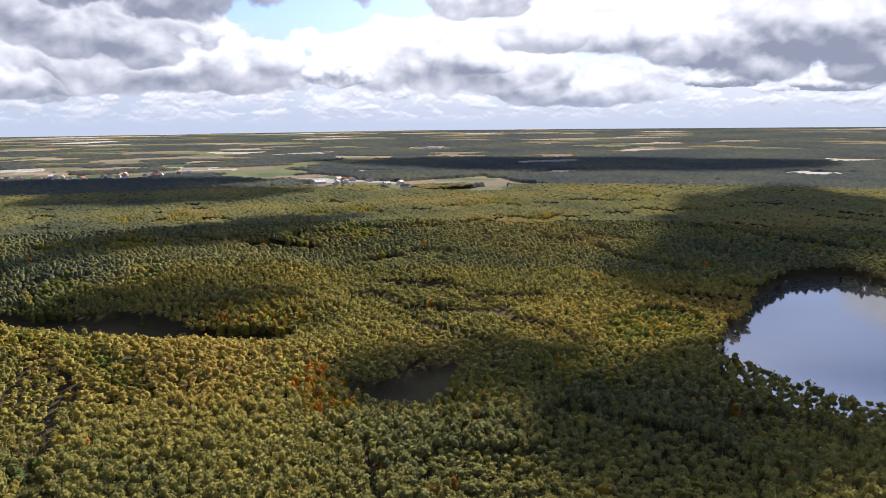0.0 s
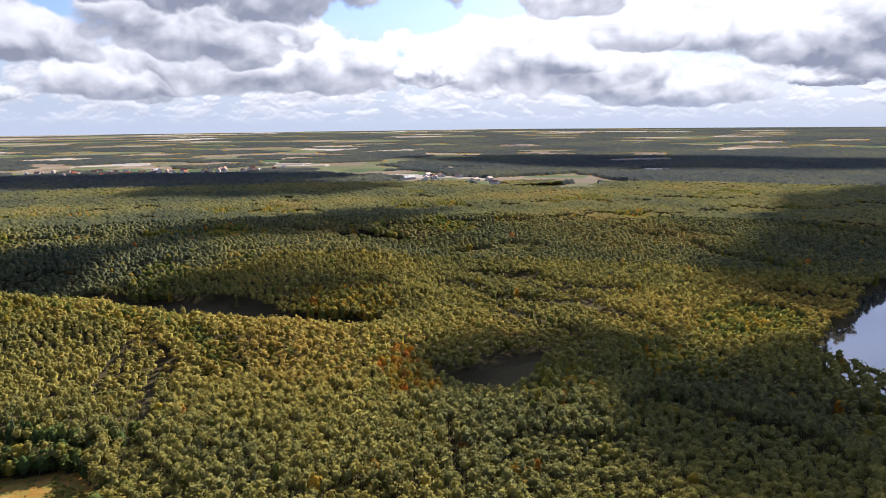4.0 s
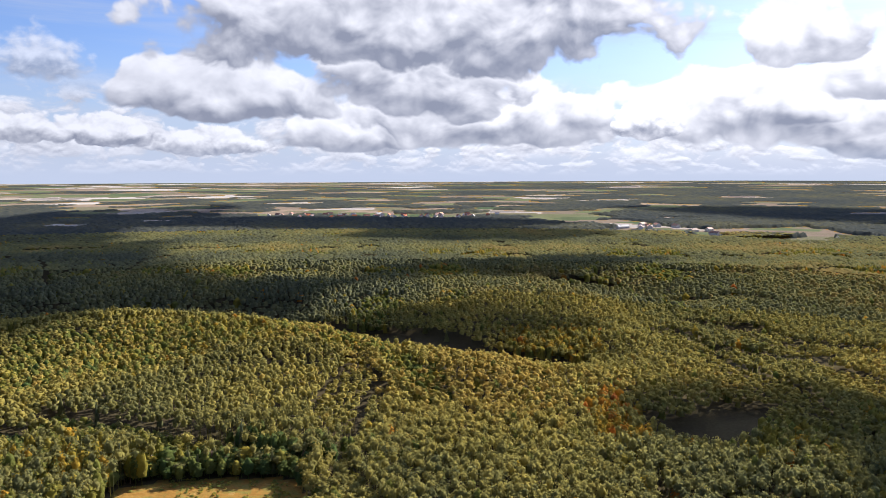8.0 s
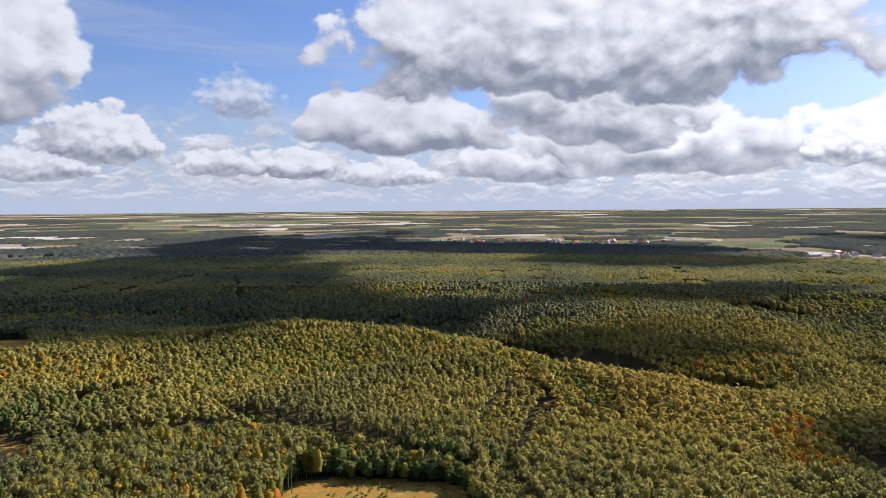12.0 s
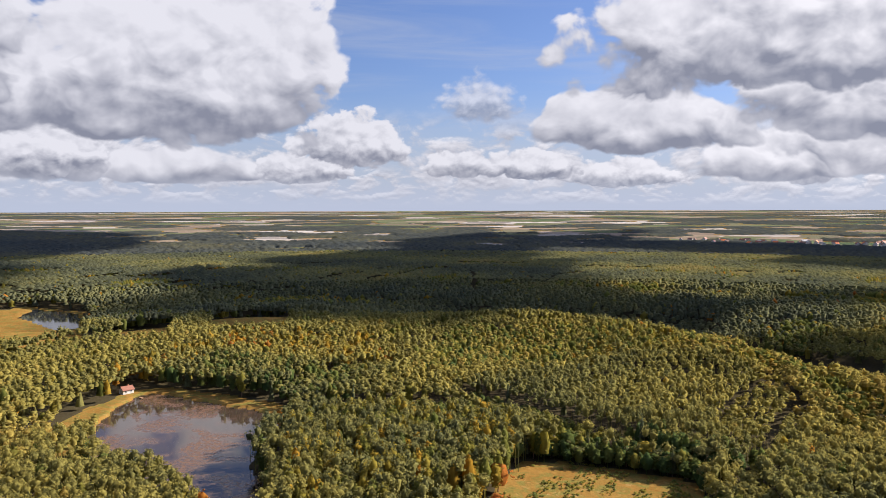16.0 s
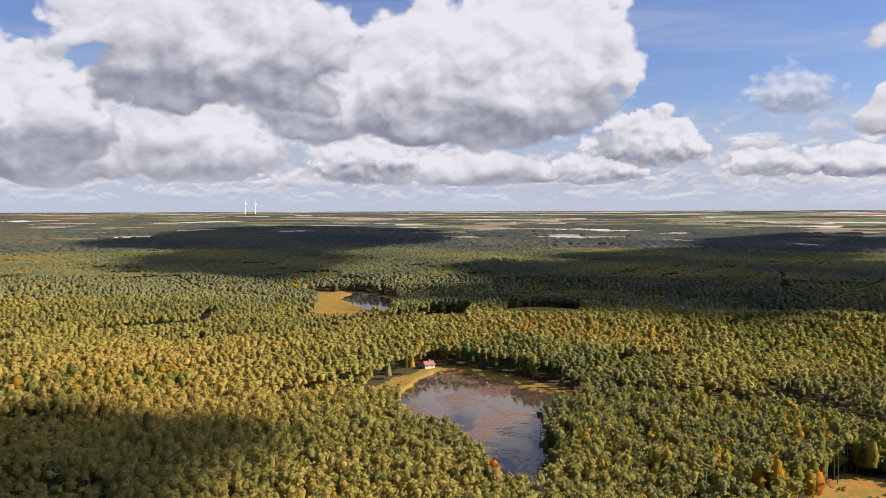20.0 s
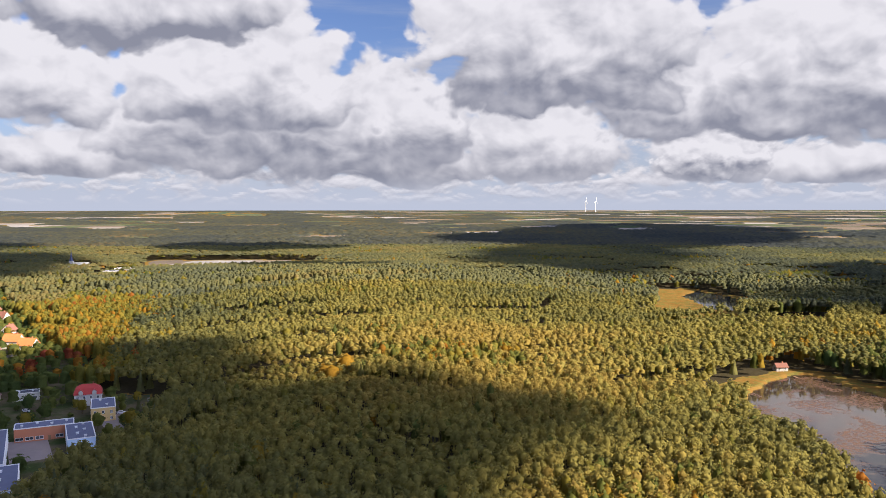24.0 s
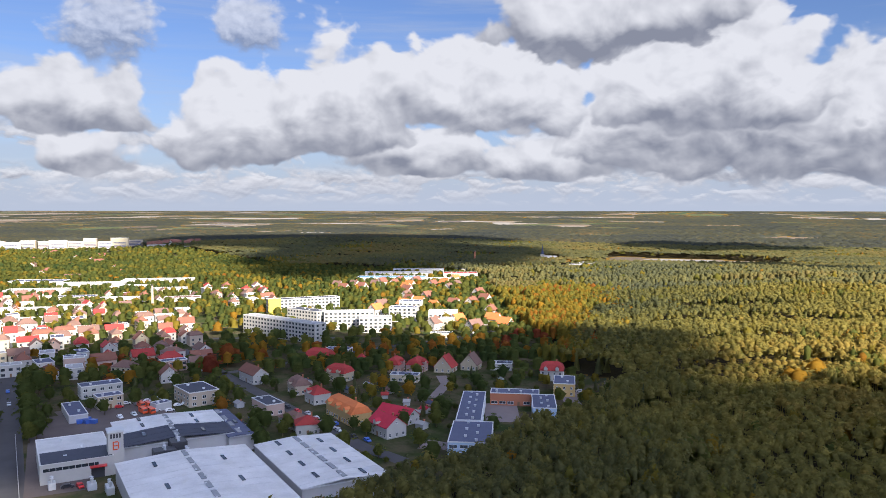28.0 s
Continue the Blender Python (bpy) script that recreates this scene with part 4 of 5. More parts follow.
def strip(name, points, width, mat, label, category="road", lift=0.06):
    """A road or path that follows the ground."""
    pts = []
    for (x0, y0), (x1, y1) in zip(points, points[1:]):
        n = max(1, int(math.hypot(x1 - x0, y1 - y0) / 6))
        pts += [(x0 + (x1 - x0) * i / n, y0 + (y1 - y0) * i / n) for i in range(n)]
    pts.append(points[-1])
    bm = bmesh.new()
    rows_ = []
    for i, (x, y) in enumerate(pts):
        a, b = pts[max(i - 1, 0)], pts[min(i + 1, len(pts) - 1)]
        dx, dy = b[0] - a[0], b[1] - a[1]
        k = width / 2 / math.hypot(dx, dy)
        row = []
        for s in (-1, -0.33, 0.33, 1):
            px, py = x - dy * k * s, y + dx * k * s
            row.append(bm.verts.new((px, py, float(ground_height(np.array([px]), np.array([py]))[0]) + lift)))
        rows_.append(row)
    for r0, r1 in zip(rows_, rows_[1:]):
        for i in range(3):
            f = bm.faces.new((r0[i], r1[i], r1[i + 1], r0[i + 1]))
            f.normal_update()
            if f.normal.z < 0:
                f.normal_flip()
    return tagged(new(name, mesh_of(name, bm, mat)), label, category, kind="structure")


# roads, yards
strip("road_main", [(-560, 20), (-470, 39), (-422, 51), (-387, 60), (-345, 70), (-306, 80), (-282, 90)], 7.5, ASPHALT, "grey asphalt street between houses")
strip("road_west", [(-900, -150), (-600, -93), (-454, -69), (-305, -47), (-240, -36)], 9, ASPHALT, "asphalt road along the factory fence")
strip("road_north", [(-470, 39), (-520, 150), (-560, 260)], 6, ASPHALT, "narrow asphalt street under trees")
strip("road_cross", [(-640, -90), (-600, 60), (-575, 130)], 7, ASPHALT, "asphalt street through the old town")
strip("lane", [(-372, 136), (-399, 153), (-420, 158)], 6, PAVING, "paved lane that leads to the school")
strip("school_drive", [(-292, 104), (-300, 110), (-282, 118)], 9, PAVING, "pale paved forecourt beside the school", lift=0.08)
strip("school_yard", [(-349, 163), (-318, 150)], 16, PAVING, "brick-paved school courtyard", lift=0.1)
strip("school_street", [(-362, 214), (-345, 200), (-332, 196)], 8, PAVING, "paved parking area beside the school annexe", lift=0.08)
strip("yard", [(-416, -22), (-372, -8), (-362, 8)], 46, YARD, "worn asphalt factory yard with parked vehicles", lift=0.07)
strip("yard_side", [(-400, -42), (-290, -30)], 22, YARD, "grey asphalt yard beside the factory", lift=0.085)

# houses near the wood
NEAR = "houses along the street"
house(-348, 85, 27, 10, 5.6, 4.6, 12, "yellow", "orange", "half", 3, label="long yellow terraced house with an orange tiled roof", group=NEAR)
house(-319, 95, 15, 10, 5.0, 3.8, 16, "white", "crimson", "gable", 1, label="white house with a crimson roof beside the factory", group=NEAR)
house(-338, 106, 19, 8, 3.6, 3.0, 30, "white", "crimson", label="low white house with a long crimson roof", group=NEAR)
house(-384, 78, 11, 9, 5.2, 3.6, 14, "white", "red", "hip", 1, label="white villa with a hipped red roof", group=NEAR)
house(-407, 73, 12, 9, 5.0, 4.4, 8, "beige", "brown", "half", 1, label="beige house with a steep brown roof", group=NEAR)
house(-430, 100, 13, 10, 5.0, 4.6, 40, "cream", "red", "half", 2, label="cream house with a red mansard roof", group=NEAR)
house(-444, 54, 20, 9, 5.4, 3.6, 16, "white", "rust", label="long white house with a rust-red tiled roof", group=NEAR)
house(-345, 60, 14, 9, 3.8, 3.0, 21, "white", "brown", "hip", label="low white house with a worn brown hipped roof", group=NEAR)
house(-333, 63, 10, 9, 4.6, 3.2, 83, "white", "red", "hip", label="white house with a red pyramid roof", group=NEAR)
house(-460, 9, 10, 9, 5.0, 4.2, 5, "white", "rust", label="white gabled house with a rust-red roof", group=NEAR)
house(-483, 100, 16, 10, 4.6, 5.0, 50, "cream", "red", "half", label="cream house with a tall red roof among trees", group=NEAR)
house(-460, 121, 8, 8, 4.0, 4.6, 58, "cream", "red", "hip", label="small house with a steep red pyramid roof", group=NEAR)
house(-443, 137, 11, 9, 4.6, 4.4, 140, "pink", "red", "half", 1, label="pink house with a red half-hipped roof", group=NEAR)
house(-437, 149, 11, 9, 4.6, 4.4, 132, "pink", "red", "half", 1, label="pink house with a red half-hipped roof", group=NEAR)
house(-431, 165, 11, 11, 3.6, 6.4, 140, "cream", "red", label="timbered house with a steep red gabled roof", group=NEAR)
house(-432, 182, 11, 10, 3.8, 6.0, 140, "cream", "brown", label="cream house with a steep brown gabled roof", group=NEAR)
house(-389, 214, 13, 10, 6.0, 4.6, 58, "white", "red", "half", 2, label="white three-storey house with a red roof beside the school", group=NEAR)
house(-483, -14, 13, 9, 6.0, 3.6, 57, "cream", "brown", "hip", label="cream house with a brown hipped roof", group=NEAR)
flat_house(-374, 52, 18, 9, 5.4, 15, "pink", "dark", "pink flat-roofed block with a dark roof", group=NEAR)
flat_house(-407, 21, 22, 15, 7.0, 17, "beige", "dark", "beige flat-roofed office block with a dark roof", gap=3.6)
flat_house(-411, -20, 12, 8, 6.0, 108, "cream", "slate", "small cream two-storey office building", gap=3.0)
flat_house(-437, -25, 20, 10, 6.4, 104, "white", "slate", "white flat-roofed block with dormers")
flat_house(-397, 4, 8, 6, 3.4, 119, "grey", "slate", "grey garage with a blue-black roof", windows=False, name="garage")
flat_house(-397, -34, 27, 8, 3.6, 12, "grey", "slate", "long low store with a blue-grey roof", windows=False, name="store")
flat_house(-496, 115, 16, 9, 6.0, 56, "white", "slate", "white flat-roofed block with a blue-black roof")
flat_house(-425, 199, 13, 8, 4.0, 62, "white", "dark", "low white bungalow with a flat roof")
flat_house(-414, 134, 16, 7, 4.2, 60, "cream", "slate", "low cream garage row with a dark roof")
flat_house(-550, 207, 16, 8, 3.6, 61, "cream", "dark", "low cream pavilion with a row of windows")
flat_house(-359, 205, 20, 11, 6.6, 150, "yellow", "slate", "yellow school annexe with a blue-black roof", kind="tall")

# sheds and allotment huts
SHED = "garden sheds"
for x, y, s, r, c in ((-355, 128, 3.2, 20, "slate"), (-346, 122, 4.0, 30, "crimson"), (-362, 118, 3.0, 65, "pale"), (-368, 128, 3.4, 10, "slate"), (-341, 116, 3.6, 40, "pale"), (-322, 112, 4.6, 30, "pale"),
                      (-390, 118, 4.0, 60, "brown"), (-398, 98, 5.0, 20, "slate"), (-405, 110, 4.0, 15, "pale"), (-380, 112, 3.4, 75, "red"), (-357, 44, 5.0, 15, "slate"), (-350, 36, 5.5, 15, "dark"), (-388, 40, 4.5, 15, "pale"), (-425, 80, 6, 16, "slate")):
    house(x, y, s, s * 0.8, 2.2, 0.9, r, "grey", c, windows=False, label=f"small garden shed with a {c} roof", group=SHED).name = "garden_shed"

# the school: wings round a courtyard
def wing(x, y, L, W, h, rot, wall, label, sides):
    ob = flat_house(x, y, L, W, h, rot, wall, "slate", label, "band", 3.7, 3.1, "school_wing", sides, vents=int(L / 5))
    return ob


wing(-329, 139, 53, 11, 6.2, 154, "blue", "blue school wing with a blue-black roof and skylights", "fblr")
wing(-289, 122, 30, 17, 6.2, 154, "blue", "wide front wing of the blue school", "fblr")
wing(-347, 170, 24, 10, 6.0, 62, "brick", "orange-red school wing facing the courtyard", "fb")
wing(-324, 174, 26, 11, 6.0, 154, "blue", "blue-roofed school wing beside the wood", "fb")

# the factory: shed halls with pale roofs, tower and old block
def hall(x, y, L, W, h, rise, rot, roof, label, seams=6, lights=3, mat=None):
    ob = thing("factory_hall", label, "factory", on_ground(x, y, rot), "factory halls")
    part("wall", box(-L / 2, L / 2, -W / 2, W / 2, -1, h), PLASTER["grey"], ob)
    part("roof", prism([(-W / 2 - 0.3, h), (0, h + rise), (W / 2 + 0.3, h), (W / 2 + 0.3, h + 0.3), (0, h + rise + 0.3), (-W / 2 - 0.3, h + 0.3)], -L / 2 - 0.3, L / 2 + 0.3), ROOFS[roof], ob)
    slope = math.degrees(math.atan2(rise, W / 2))
    for i in range(lights):
        u = (i + 0.5) * L / lights - L / 2
        for s in (-1, 1):
            part("skylight", SKYLIGHT_MESH, None, ob, m=pose(u + s * 2, s * W / 4, h + rise / 2 + 0.3, -s * slope))
    for i in range(seams):
        u = (i + 0.5) * L / seams - L / 2
        part("roof_fan", FAN_MESH, None, ob, m=pose(u, 0.8 * (-1) ** i, h + rise + 0.2))
    for i in range(int(L / 6)):
        u = (i + 0.5) * L / int(L / 6) - L / 2
        for s in (-1, 1):
            part("roof_seam", box(-0.05, 0.05, -W / 4 - 0.1, W / 4 + 0.1, 0, 0.09), ROOFS[roof], ob, m=pose(u, s * W / 4, h + rise / 2 + 0.28, -s * slope))
    part("gutter", box(L / 2 + 0.3, L / 2 + 0.62, -W / 2, W / 2, h - 0.1, h + 0.28), STEEL, ob)
    for i in range(max(2, int(L / 9))):
        u = (i + 0.5) * L / max(2, int(L / 9)) - L / 2
        part("ridge_light", box(-3.2, 3.2, -0.9, 0.9, 0.0, 0.35, bevel=0.1), RIDGE, ob, "milky ribbed ridge light", pose(u, 0, h + rise + 0.26))
    return ob


def round_mesh(name, rings_, sides, mat):
    bm = bmesh.new()
    loops = [[bm.verts.new((r * math.cos(2 * math.pi * i / sides), r * math.sin(2 * math.pi * i / sides), z)) for i in range(sides)] for z, r in rings_]
    for a, b in zip(loops, loops[1:]):
        for i in range(sides):
            bm.faces.new((a[i], a[(i + 1) % sides], b[(i + 1) % sides], b[i]))
    bm.faces.new(loops[-1])
    bm.faces.new(loops[0][::-1])
    return mesh_of(name, bm, mat)


SKYLIGHT_MESH = mesh_of("skylight", box(-2.6, 2.6, -0.65, 0.65, 0, 0.35, bevel=0.08), GLASS)
FAN_MESH = round_mesh("roof_fan", [(0, 0.3), (0.5, 0.3), (0.5, 0.55), (0.75, 0.4)], 8, STEEL)
DUCT_MESH = round_mesh("duct", [(0, 0.5), (1.6, 0.5), (1.7, 0.7), (2.0, 0.1)], 10, STEEL)
hall(-276, 56, 54, 31, 6.6, 1.0, 9, "sheet", "white factory hall with a shallow metal roof and skylights", 8, 4)
hall(-262, 16, 74, 46, 6.6, 1.4, 9, "sheet", "broad white factory hall with a seamed metal roof", 10, 3)
hall(-345, 6, 20, 42, 7.0, 0.9, 9, "sheet", "pale striped factory hall behind the tower", 4, 2)
hall(-326, 8, 18, 44, 6.6, 1.6, 9, "dark", "factory hall with a rounded dark roof", 4, 1)
hall(-338, 30, 44, 10, 6.2, 0.5, 9, "slate", "narrow factory hall with a blue-black roof", 3, 1)
old = flat_house(-319, -28, 34, 24, 7.2, 9, "white", "sheet", "white old factory block with a dark roof band", name="factory_block", windows=False, vents=3)
part("window_band", box(17.0, 17.1, -11.2, 7.0, 4.6, 5.7), GLASS, old, "long dark window band")
for k in range(9):
    part("mullion", box(17.1, 17.16, -11.2 + 2.1 * k, -11.1 + 2.1 * k, 4.6, 5.7), TRIM, old)
part("roof_band", prism([(-11.6, 0), (11.6, 0), (11.6, 0.2), (-11.6, 0.2)], 0, 11), ROOFS["dark"], old, m=pose(6.2, 0, 8.3, 0, 4.5, 0))
part("roof_band", box(6.2, 7.0, -11.6, 11.6, 7.3, 8.4), STEEL, old)
part("loading_door", box(17.0, 17.12, 4.5, 9.0, 0, 4.2), DARK, old, "dark loading door")
part("canopy", box(17.0, 19.5, 4.0, 9.6, 4.3, 4.6), PAINTS["red"], old, "red loading canopy")
tower = thing("factory_tower", "slim white factory tower with an orange sign", "tower", on_ground(-307, -13, 9), "")
part("shaft", box(-2.6, 2.6, -2.6, 2.6, -1, 15.5), PLASTER["white"], tower)
part("cap", box(-2.9, 2.9, -2.9, 2.9, 15.5, 16.2), STEEL, tower)
for i in range(4):
    part("louvre", box(2.61, 2.72, -1.9 + i, -1.3 + i, 13.4, 15.0), DARK, tower)
sign = bmesh.new()
box(2.62, 2.74, -1.1, -0.7, 9.0, 12.2, sign)
for z in (9.0, 10.4, 11.8):
    box(2.62, 2.74, -0.7, 0.7, z, z + 0.4, sign)
box(2.62, 2.74, 0.7, 1.05, 9.4, 11.8, sign)
part("sign_shape", sign, PAINTS["orange"], tower, "orange painted sign shape")
for k, (x, y, l, w, h, z) in enumerate(((-299, -5, 8, 5, 3.4, 0), (-297, 2, 5, 5, 5.0, 0), (-293, -10, 6, 3, 3.0, 0), (-305, 4, 6, 8, 7.5, 0), (-291, -20, 4, 3, 2.4, 0), (-311, 9, 7, 6, 8.6, 0), (-303, 12, 5, 7, 6.2, 0), (-287, -4, 5, 3, 2.6, 0), (-285, -14, 6, 2.6, 2.6, 0), (-296, -33, 4, 2.4, 2.4, 0))):
    t_ = thing("filter_unit", ("dark" if k in (1, 3, 5, 6) else "grey") + " sheet-metal filter unit beside the factory tower", "machine", on_ground(x, y, 9), "filter units")
    part("casing", box(-l / 2, l / 2, -w / 2, w / 2, 0, h, bevel=0.15), DARK if k in (1, 3, 5, 6) else STEEL, t_)
    for i in range(2):
        part("duct", DUCT_MESH, None, t_, m=pose(l / 4 * (-1) ** i, 0, h))

# ---- the old town, blocks and works further off ----
FOOT = [(o.matrix_basis.translation.x, o.matrix_basis.translation.y) for o in scene.objects if o.parent is None and o.type == "EMPTY"]
TALL = dict(kind="wide", gap=3.4, storey=2.9, name="apartment_block", category="apartment block", vents=4)
flat_house(-590, 94, 82, 11, 14.5, 31, "white", "pale", "long white five-storey apartment block", sides="fr", **TALL)
flat_house(-712, 132, 66, 12, 14.5, 94, "white", "dark", "white apartment block with a yellow end wall", sides="fl", **TALL)
part("end_panel", box(-33.2, -22.0, -6.25, -6.0, 0, 15.6), PLASTER["lemon"], [o for o in scene.objects if o.name.startswith("apartment_block")][-1], "lemon yellow end wall")
flat_house(-640, 122, 36, 12, 14.5, 31, "white", "dark", "white five-storey apartment block", sides="fr", **TALL)
flat_house(-618, 152, 40, 12, 14.5, 76, "white", "pale", "white apartment block with pale panels", sides="fl", **TALL)
flat_house(-596, 168, 26, 13, 12, 76, "white", "pale", "white block with a stepped roof", sides="fl", **TALL)
flat_house(-640, 206, 24, 12, 12, 60, "white", "slate", "white block of flats under a dark blue roof", sides="fl", **TALL)
flat_house(-668, 222, 20, 12, 13, 60, "white", "slate", "white block of flats with a blue roof", sides="fl", **TALL)
flat_house(-612, 232, 24, 12, 11, 64, "white", "pale", "white block of flats beside autumn trees", sides="fl", **TALL)
flat_house(-590, 226, 14, 10, 8, 64, "cream", "pale", "small cream block beside autumn trees", sides="fl", **TALL)
WORKS = "works and depots"
for x, y, L, W, h, r, c in ((-905, -110, 60, 22, 8, 80, "pale"), (-960, -60, 70, 26, 8, 78, "pale"), (-985, 10, 80, 28, 8, 80, "pale"), (-930, -20, 40, 18, 7, 80, "pale"), (-890, 20, 36, 20, 7, 82, "pale"), (-1010, -120, 60, 24, 8, 76, "slate"),
                            (-820, -30, 40, 14, 7, 80, "pale"), (-800, 30, 34, 16, 8, 84, "brown"), (-850, -70, 40, 16, 6, 80, "slate"), (-760, -110, 60, 16, 7, 76, "pale"), (-770, -60, 40, 14, 7, 76, "pale")):
    flat_house(x, y, L, W, h, r, "white", c, f"low white works hall with a {c} flat roof", windows=False, name="works_hall", group=WORKS)
for x, y, L, W, h, r, c in ((-925, 282, 84, 26, 8, 70, "blue"), (-985, 310, 90, 30, 8, 70, "pale"), (-900, 330, 60, 16, 7, 72, "pale"), (-1020, 350, 70, 24, 9, 70, "pale"), (-930, 376, 44, 18, 10, 70, "red"), (-1010, 440, 60, 18, 8, 66, "dark"),
                            (-1130, 470, 60, 20, 8, 60, "pale"), (-1300, 690, 60, 16, 7, 62, "pale"), (-1110, 680, 34, 16, 8, 40, "pale"), (-1080, 640, 30, 14, 7, 44, "slate")):
    flat_house(x, y, L, W, h, r, "white", c, f"long works hall with a {c} roof beyond the trees", windows=False, name="works_hall", group=WORKS)
stack = thing("chimney_stack", "tall slender brick chimney stack above the roofs", "chimney", on_ground(-765, 2))
part("shaft", round_mesh("shaft", [(-1, 1.5), (12, 1.2), (24, 0.9)], 12, PLASTER["beige"]), None, stack)
part("rim", round_mesh("rim", [(24, 1.1), (24.8, 1.1)], 12, DARK), None, stack)
stack2 = thing("chimney_stack", "dark works chimney beside a red roof", "chimney", on_ground(-1150, 490))
part("shaft", round_mesh("shaft", [(-1, 1.8), (26, 1.3)], 12, PLASTER["brick"]), None, stack2)
part("rim", round_mesh("rim", [(26, 1.5), (27, 1.5)], 12, DARK), None, stack2)
church = thing("church", "small church with a slender dark spire", "church", on_ground(-1230, 672, 40))
part("nave", prism([(-6, -1), (6, -1), (6, 8), (0, 14), (-6, 8)], -14, 12), PLASTER["white"], church)
part("tower", box(-19, -13, -3, 3, -1, 16), PLASTER["white"], church)
part("spire", round_mesh("spire", [(16, 3.6), (22, 1.7), (34, 0.1)], 8, ROOFS["slate"]), None, church, m=pose(-16, 0, 0))
for k in range(10):
    x, y = -1800 + 14 * (k % 3) + 20 * math.sin(k * 2.1), -290 + 29 * k
    slab = flat_house(x, y, 30 + 6 * math.sin(k * 1.7), 12, 17 + 3 * math.sin(k * 3.3), 84 + 12 * (k % 2), "white" if k % 3 == 1 else "cream" if k % 3 else "beige", "pale", "tall white apartment slab on the edge of town", windows=False, name="apartment_slab", category="apartment block", vents=1, group="far apartment slabs")
    for i in range(4):
        part("window_band", box(-12, 12, -6.12, -5.95, 1.2 + 2.9 * i, 2.6 + 2.9 * i), ROOFS["slate"], slab)
for k in range(16):
    house(-1760 + trng.uniform(-30, 30), 5 + 11 * k % 110 + trng.uniform(-8, 8), 12, 9, 9, 5, trng.choice((84, -6)), "white", "rust", windows=False, label="far white house with a rust-red roof", group="far houses")

OLD = "old town houses"
orng = random.Random(11)
taken = list(FOOT)
for gx in range(-900, -478, 18):
    for gy in range(-160, 120, 17):
        x, y = gx + orng.uniform(-5, 5), gy + orng.uniform(-4, 4)
        if orng.random() < 0.16 or any(math.hypot(x - a, y - b) < 11.5 for a, b in taken):
            continue
        if x < -730 and y > -100 and y < 60 and orng.random() < 0.6 or y > 40 and x > -760:
            continue
        taken.append((x, y))
        wall, roof = orng.choice(("white", "white", "white", "white", "cream", "white", "pink", "beige")), orng.choice(("rust", "rust", "brown", "red", "brown", "brown", "slate", "pale", "pale"))
        turn = orng.choice((12, 102)) + orng.uniform(-6, 6)
        if roof in ("slate", "pale"):
            flat_house(x, y, orng.uniform(10, 15), orng.uniform(7, 9.5), orng.uniform(5, 8.5), turn, wall, roof, f"{wall} flat-roofed town house with a {roof} roof", gap=3.4, sides="fr"[int(turn < 60):][:1], vents=1, group=OLD, name="town_house", category="house")
        else:
            house(x, y, orng.uniform(8, 14), orng.uniform(7, 9), orng.uniform(5, 7.6), orng.uniform(2.8, 4.2), turn, wall, roof, orng.choice(("gable", "gable", "hip", "half")), gap=3.2, group=OLD, sides="r" if turn < 60 else "f").name = "town_house"
for gx in range(-900, -560, 24):
    for gy in range(200, 370, 22):
        x, y = gx + orng.uniform(-7, 7), gy + orng.uniform(-7, 7)
        if orng.random() < 0.62 or y > 130 - 0.26 * x or any(math.hypot(x - a, y - b) < 15 for a, b in taken):
            continue
        taken.append((x, y))
        house(x, y, orng.uniform(9, 13), 9, 5.6, 4.6, orng.choice((30, 120)) + orng.uniform(-8, 8), "white", orng.choice(("rust", "brown", "rust", "orange")), gap=3.4, group=OLD).name = "town_house"

# the village beyond the woods and the farm
VILLAGE = "village houses"
for k in range(46):
    t_ = k / 46
    x = 1040 + 500 * t_ + orng.uniform(-40, 40)
    y = 1990 - 400 * t_ + orng.uniform(-45, 45)
    house(x, y, orng.uniform(10, 18), 9, 4.5, 4, orng.uniform(0, 180), "white", orng.choice(("rust", "rust", "brown", "pale", "orange")), windows=False, label="small white village house with a tiled roof", group=VILLAGE).name = "village_house"
for k in range(12):
    house(1560 + orng.uniform(-50, 90), 1000 + orng.uniform(-130, 170), orng.uniform(14, 34), 12, 4.5, 4, orng.uniform(0, 180), "white", orng.choice(("rust", "brown", "pale")), windows=False, label="white farm building with a tiled roof", group=VILLAGE).name = "farm_building"

# wind turbines on the horizon
for a in (25.9, 25.2):
    d = 4350.0
    t_ = thing("wind_turbine", "white wind turbine far off on the horizon", "wind turbine", on_ground(-math.sin(radians(a)) * d, math.cos(radians(a)) * d, a + 60), "wind turbines")
    part("tower", round_mesh("tower", [(-1, 2.6), (60, 1.6)], 10, TRIM), None, t_)
    part("nacelle", box(-1.6, 1.6, -4, 3, 60, 63, bevel=0.4), TRIM, t_)
    for i in range(3):
        part("blade", prism([(-0.9, 0), (0.9, 0), (0.3, 24), (-0.2, 24)], -0.25, 0.25), TRIM, t_, m=pose(0, -4.2, 61.5) @ pose(0, 0, 0, 0, 120 * i + 10, 0) @ pose(0, 0, 0, 0, 0, 90))

# tussocks of dry grass on the meadow
tus = np.stack([rng.uniform(60, 164, 2600), rng.uniform(230, 325, 2600)], -1)
tus = tus[inside(tus[:, 0], tus[:, 1], MEADOW_RING)]
tus = tus[blot(tus[:, 0], tus[:, 1], 9, 0.4) > 0.5]
plant("meadow_grass", "round", 3, tus, rng.uniform(0.5, 1.3, len(tus)), rng.uniform(0.10, 0.3, len(tus)), rng.uniform(0.2, 0.62, len(tus)), BROAD, "tussocks of dry yellow and green meadow grass")

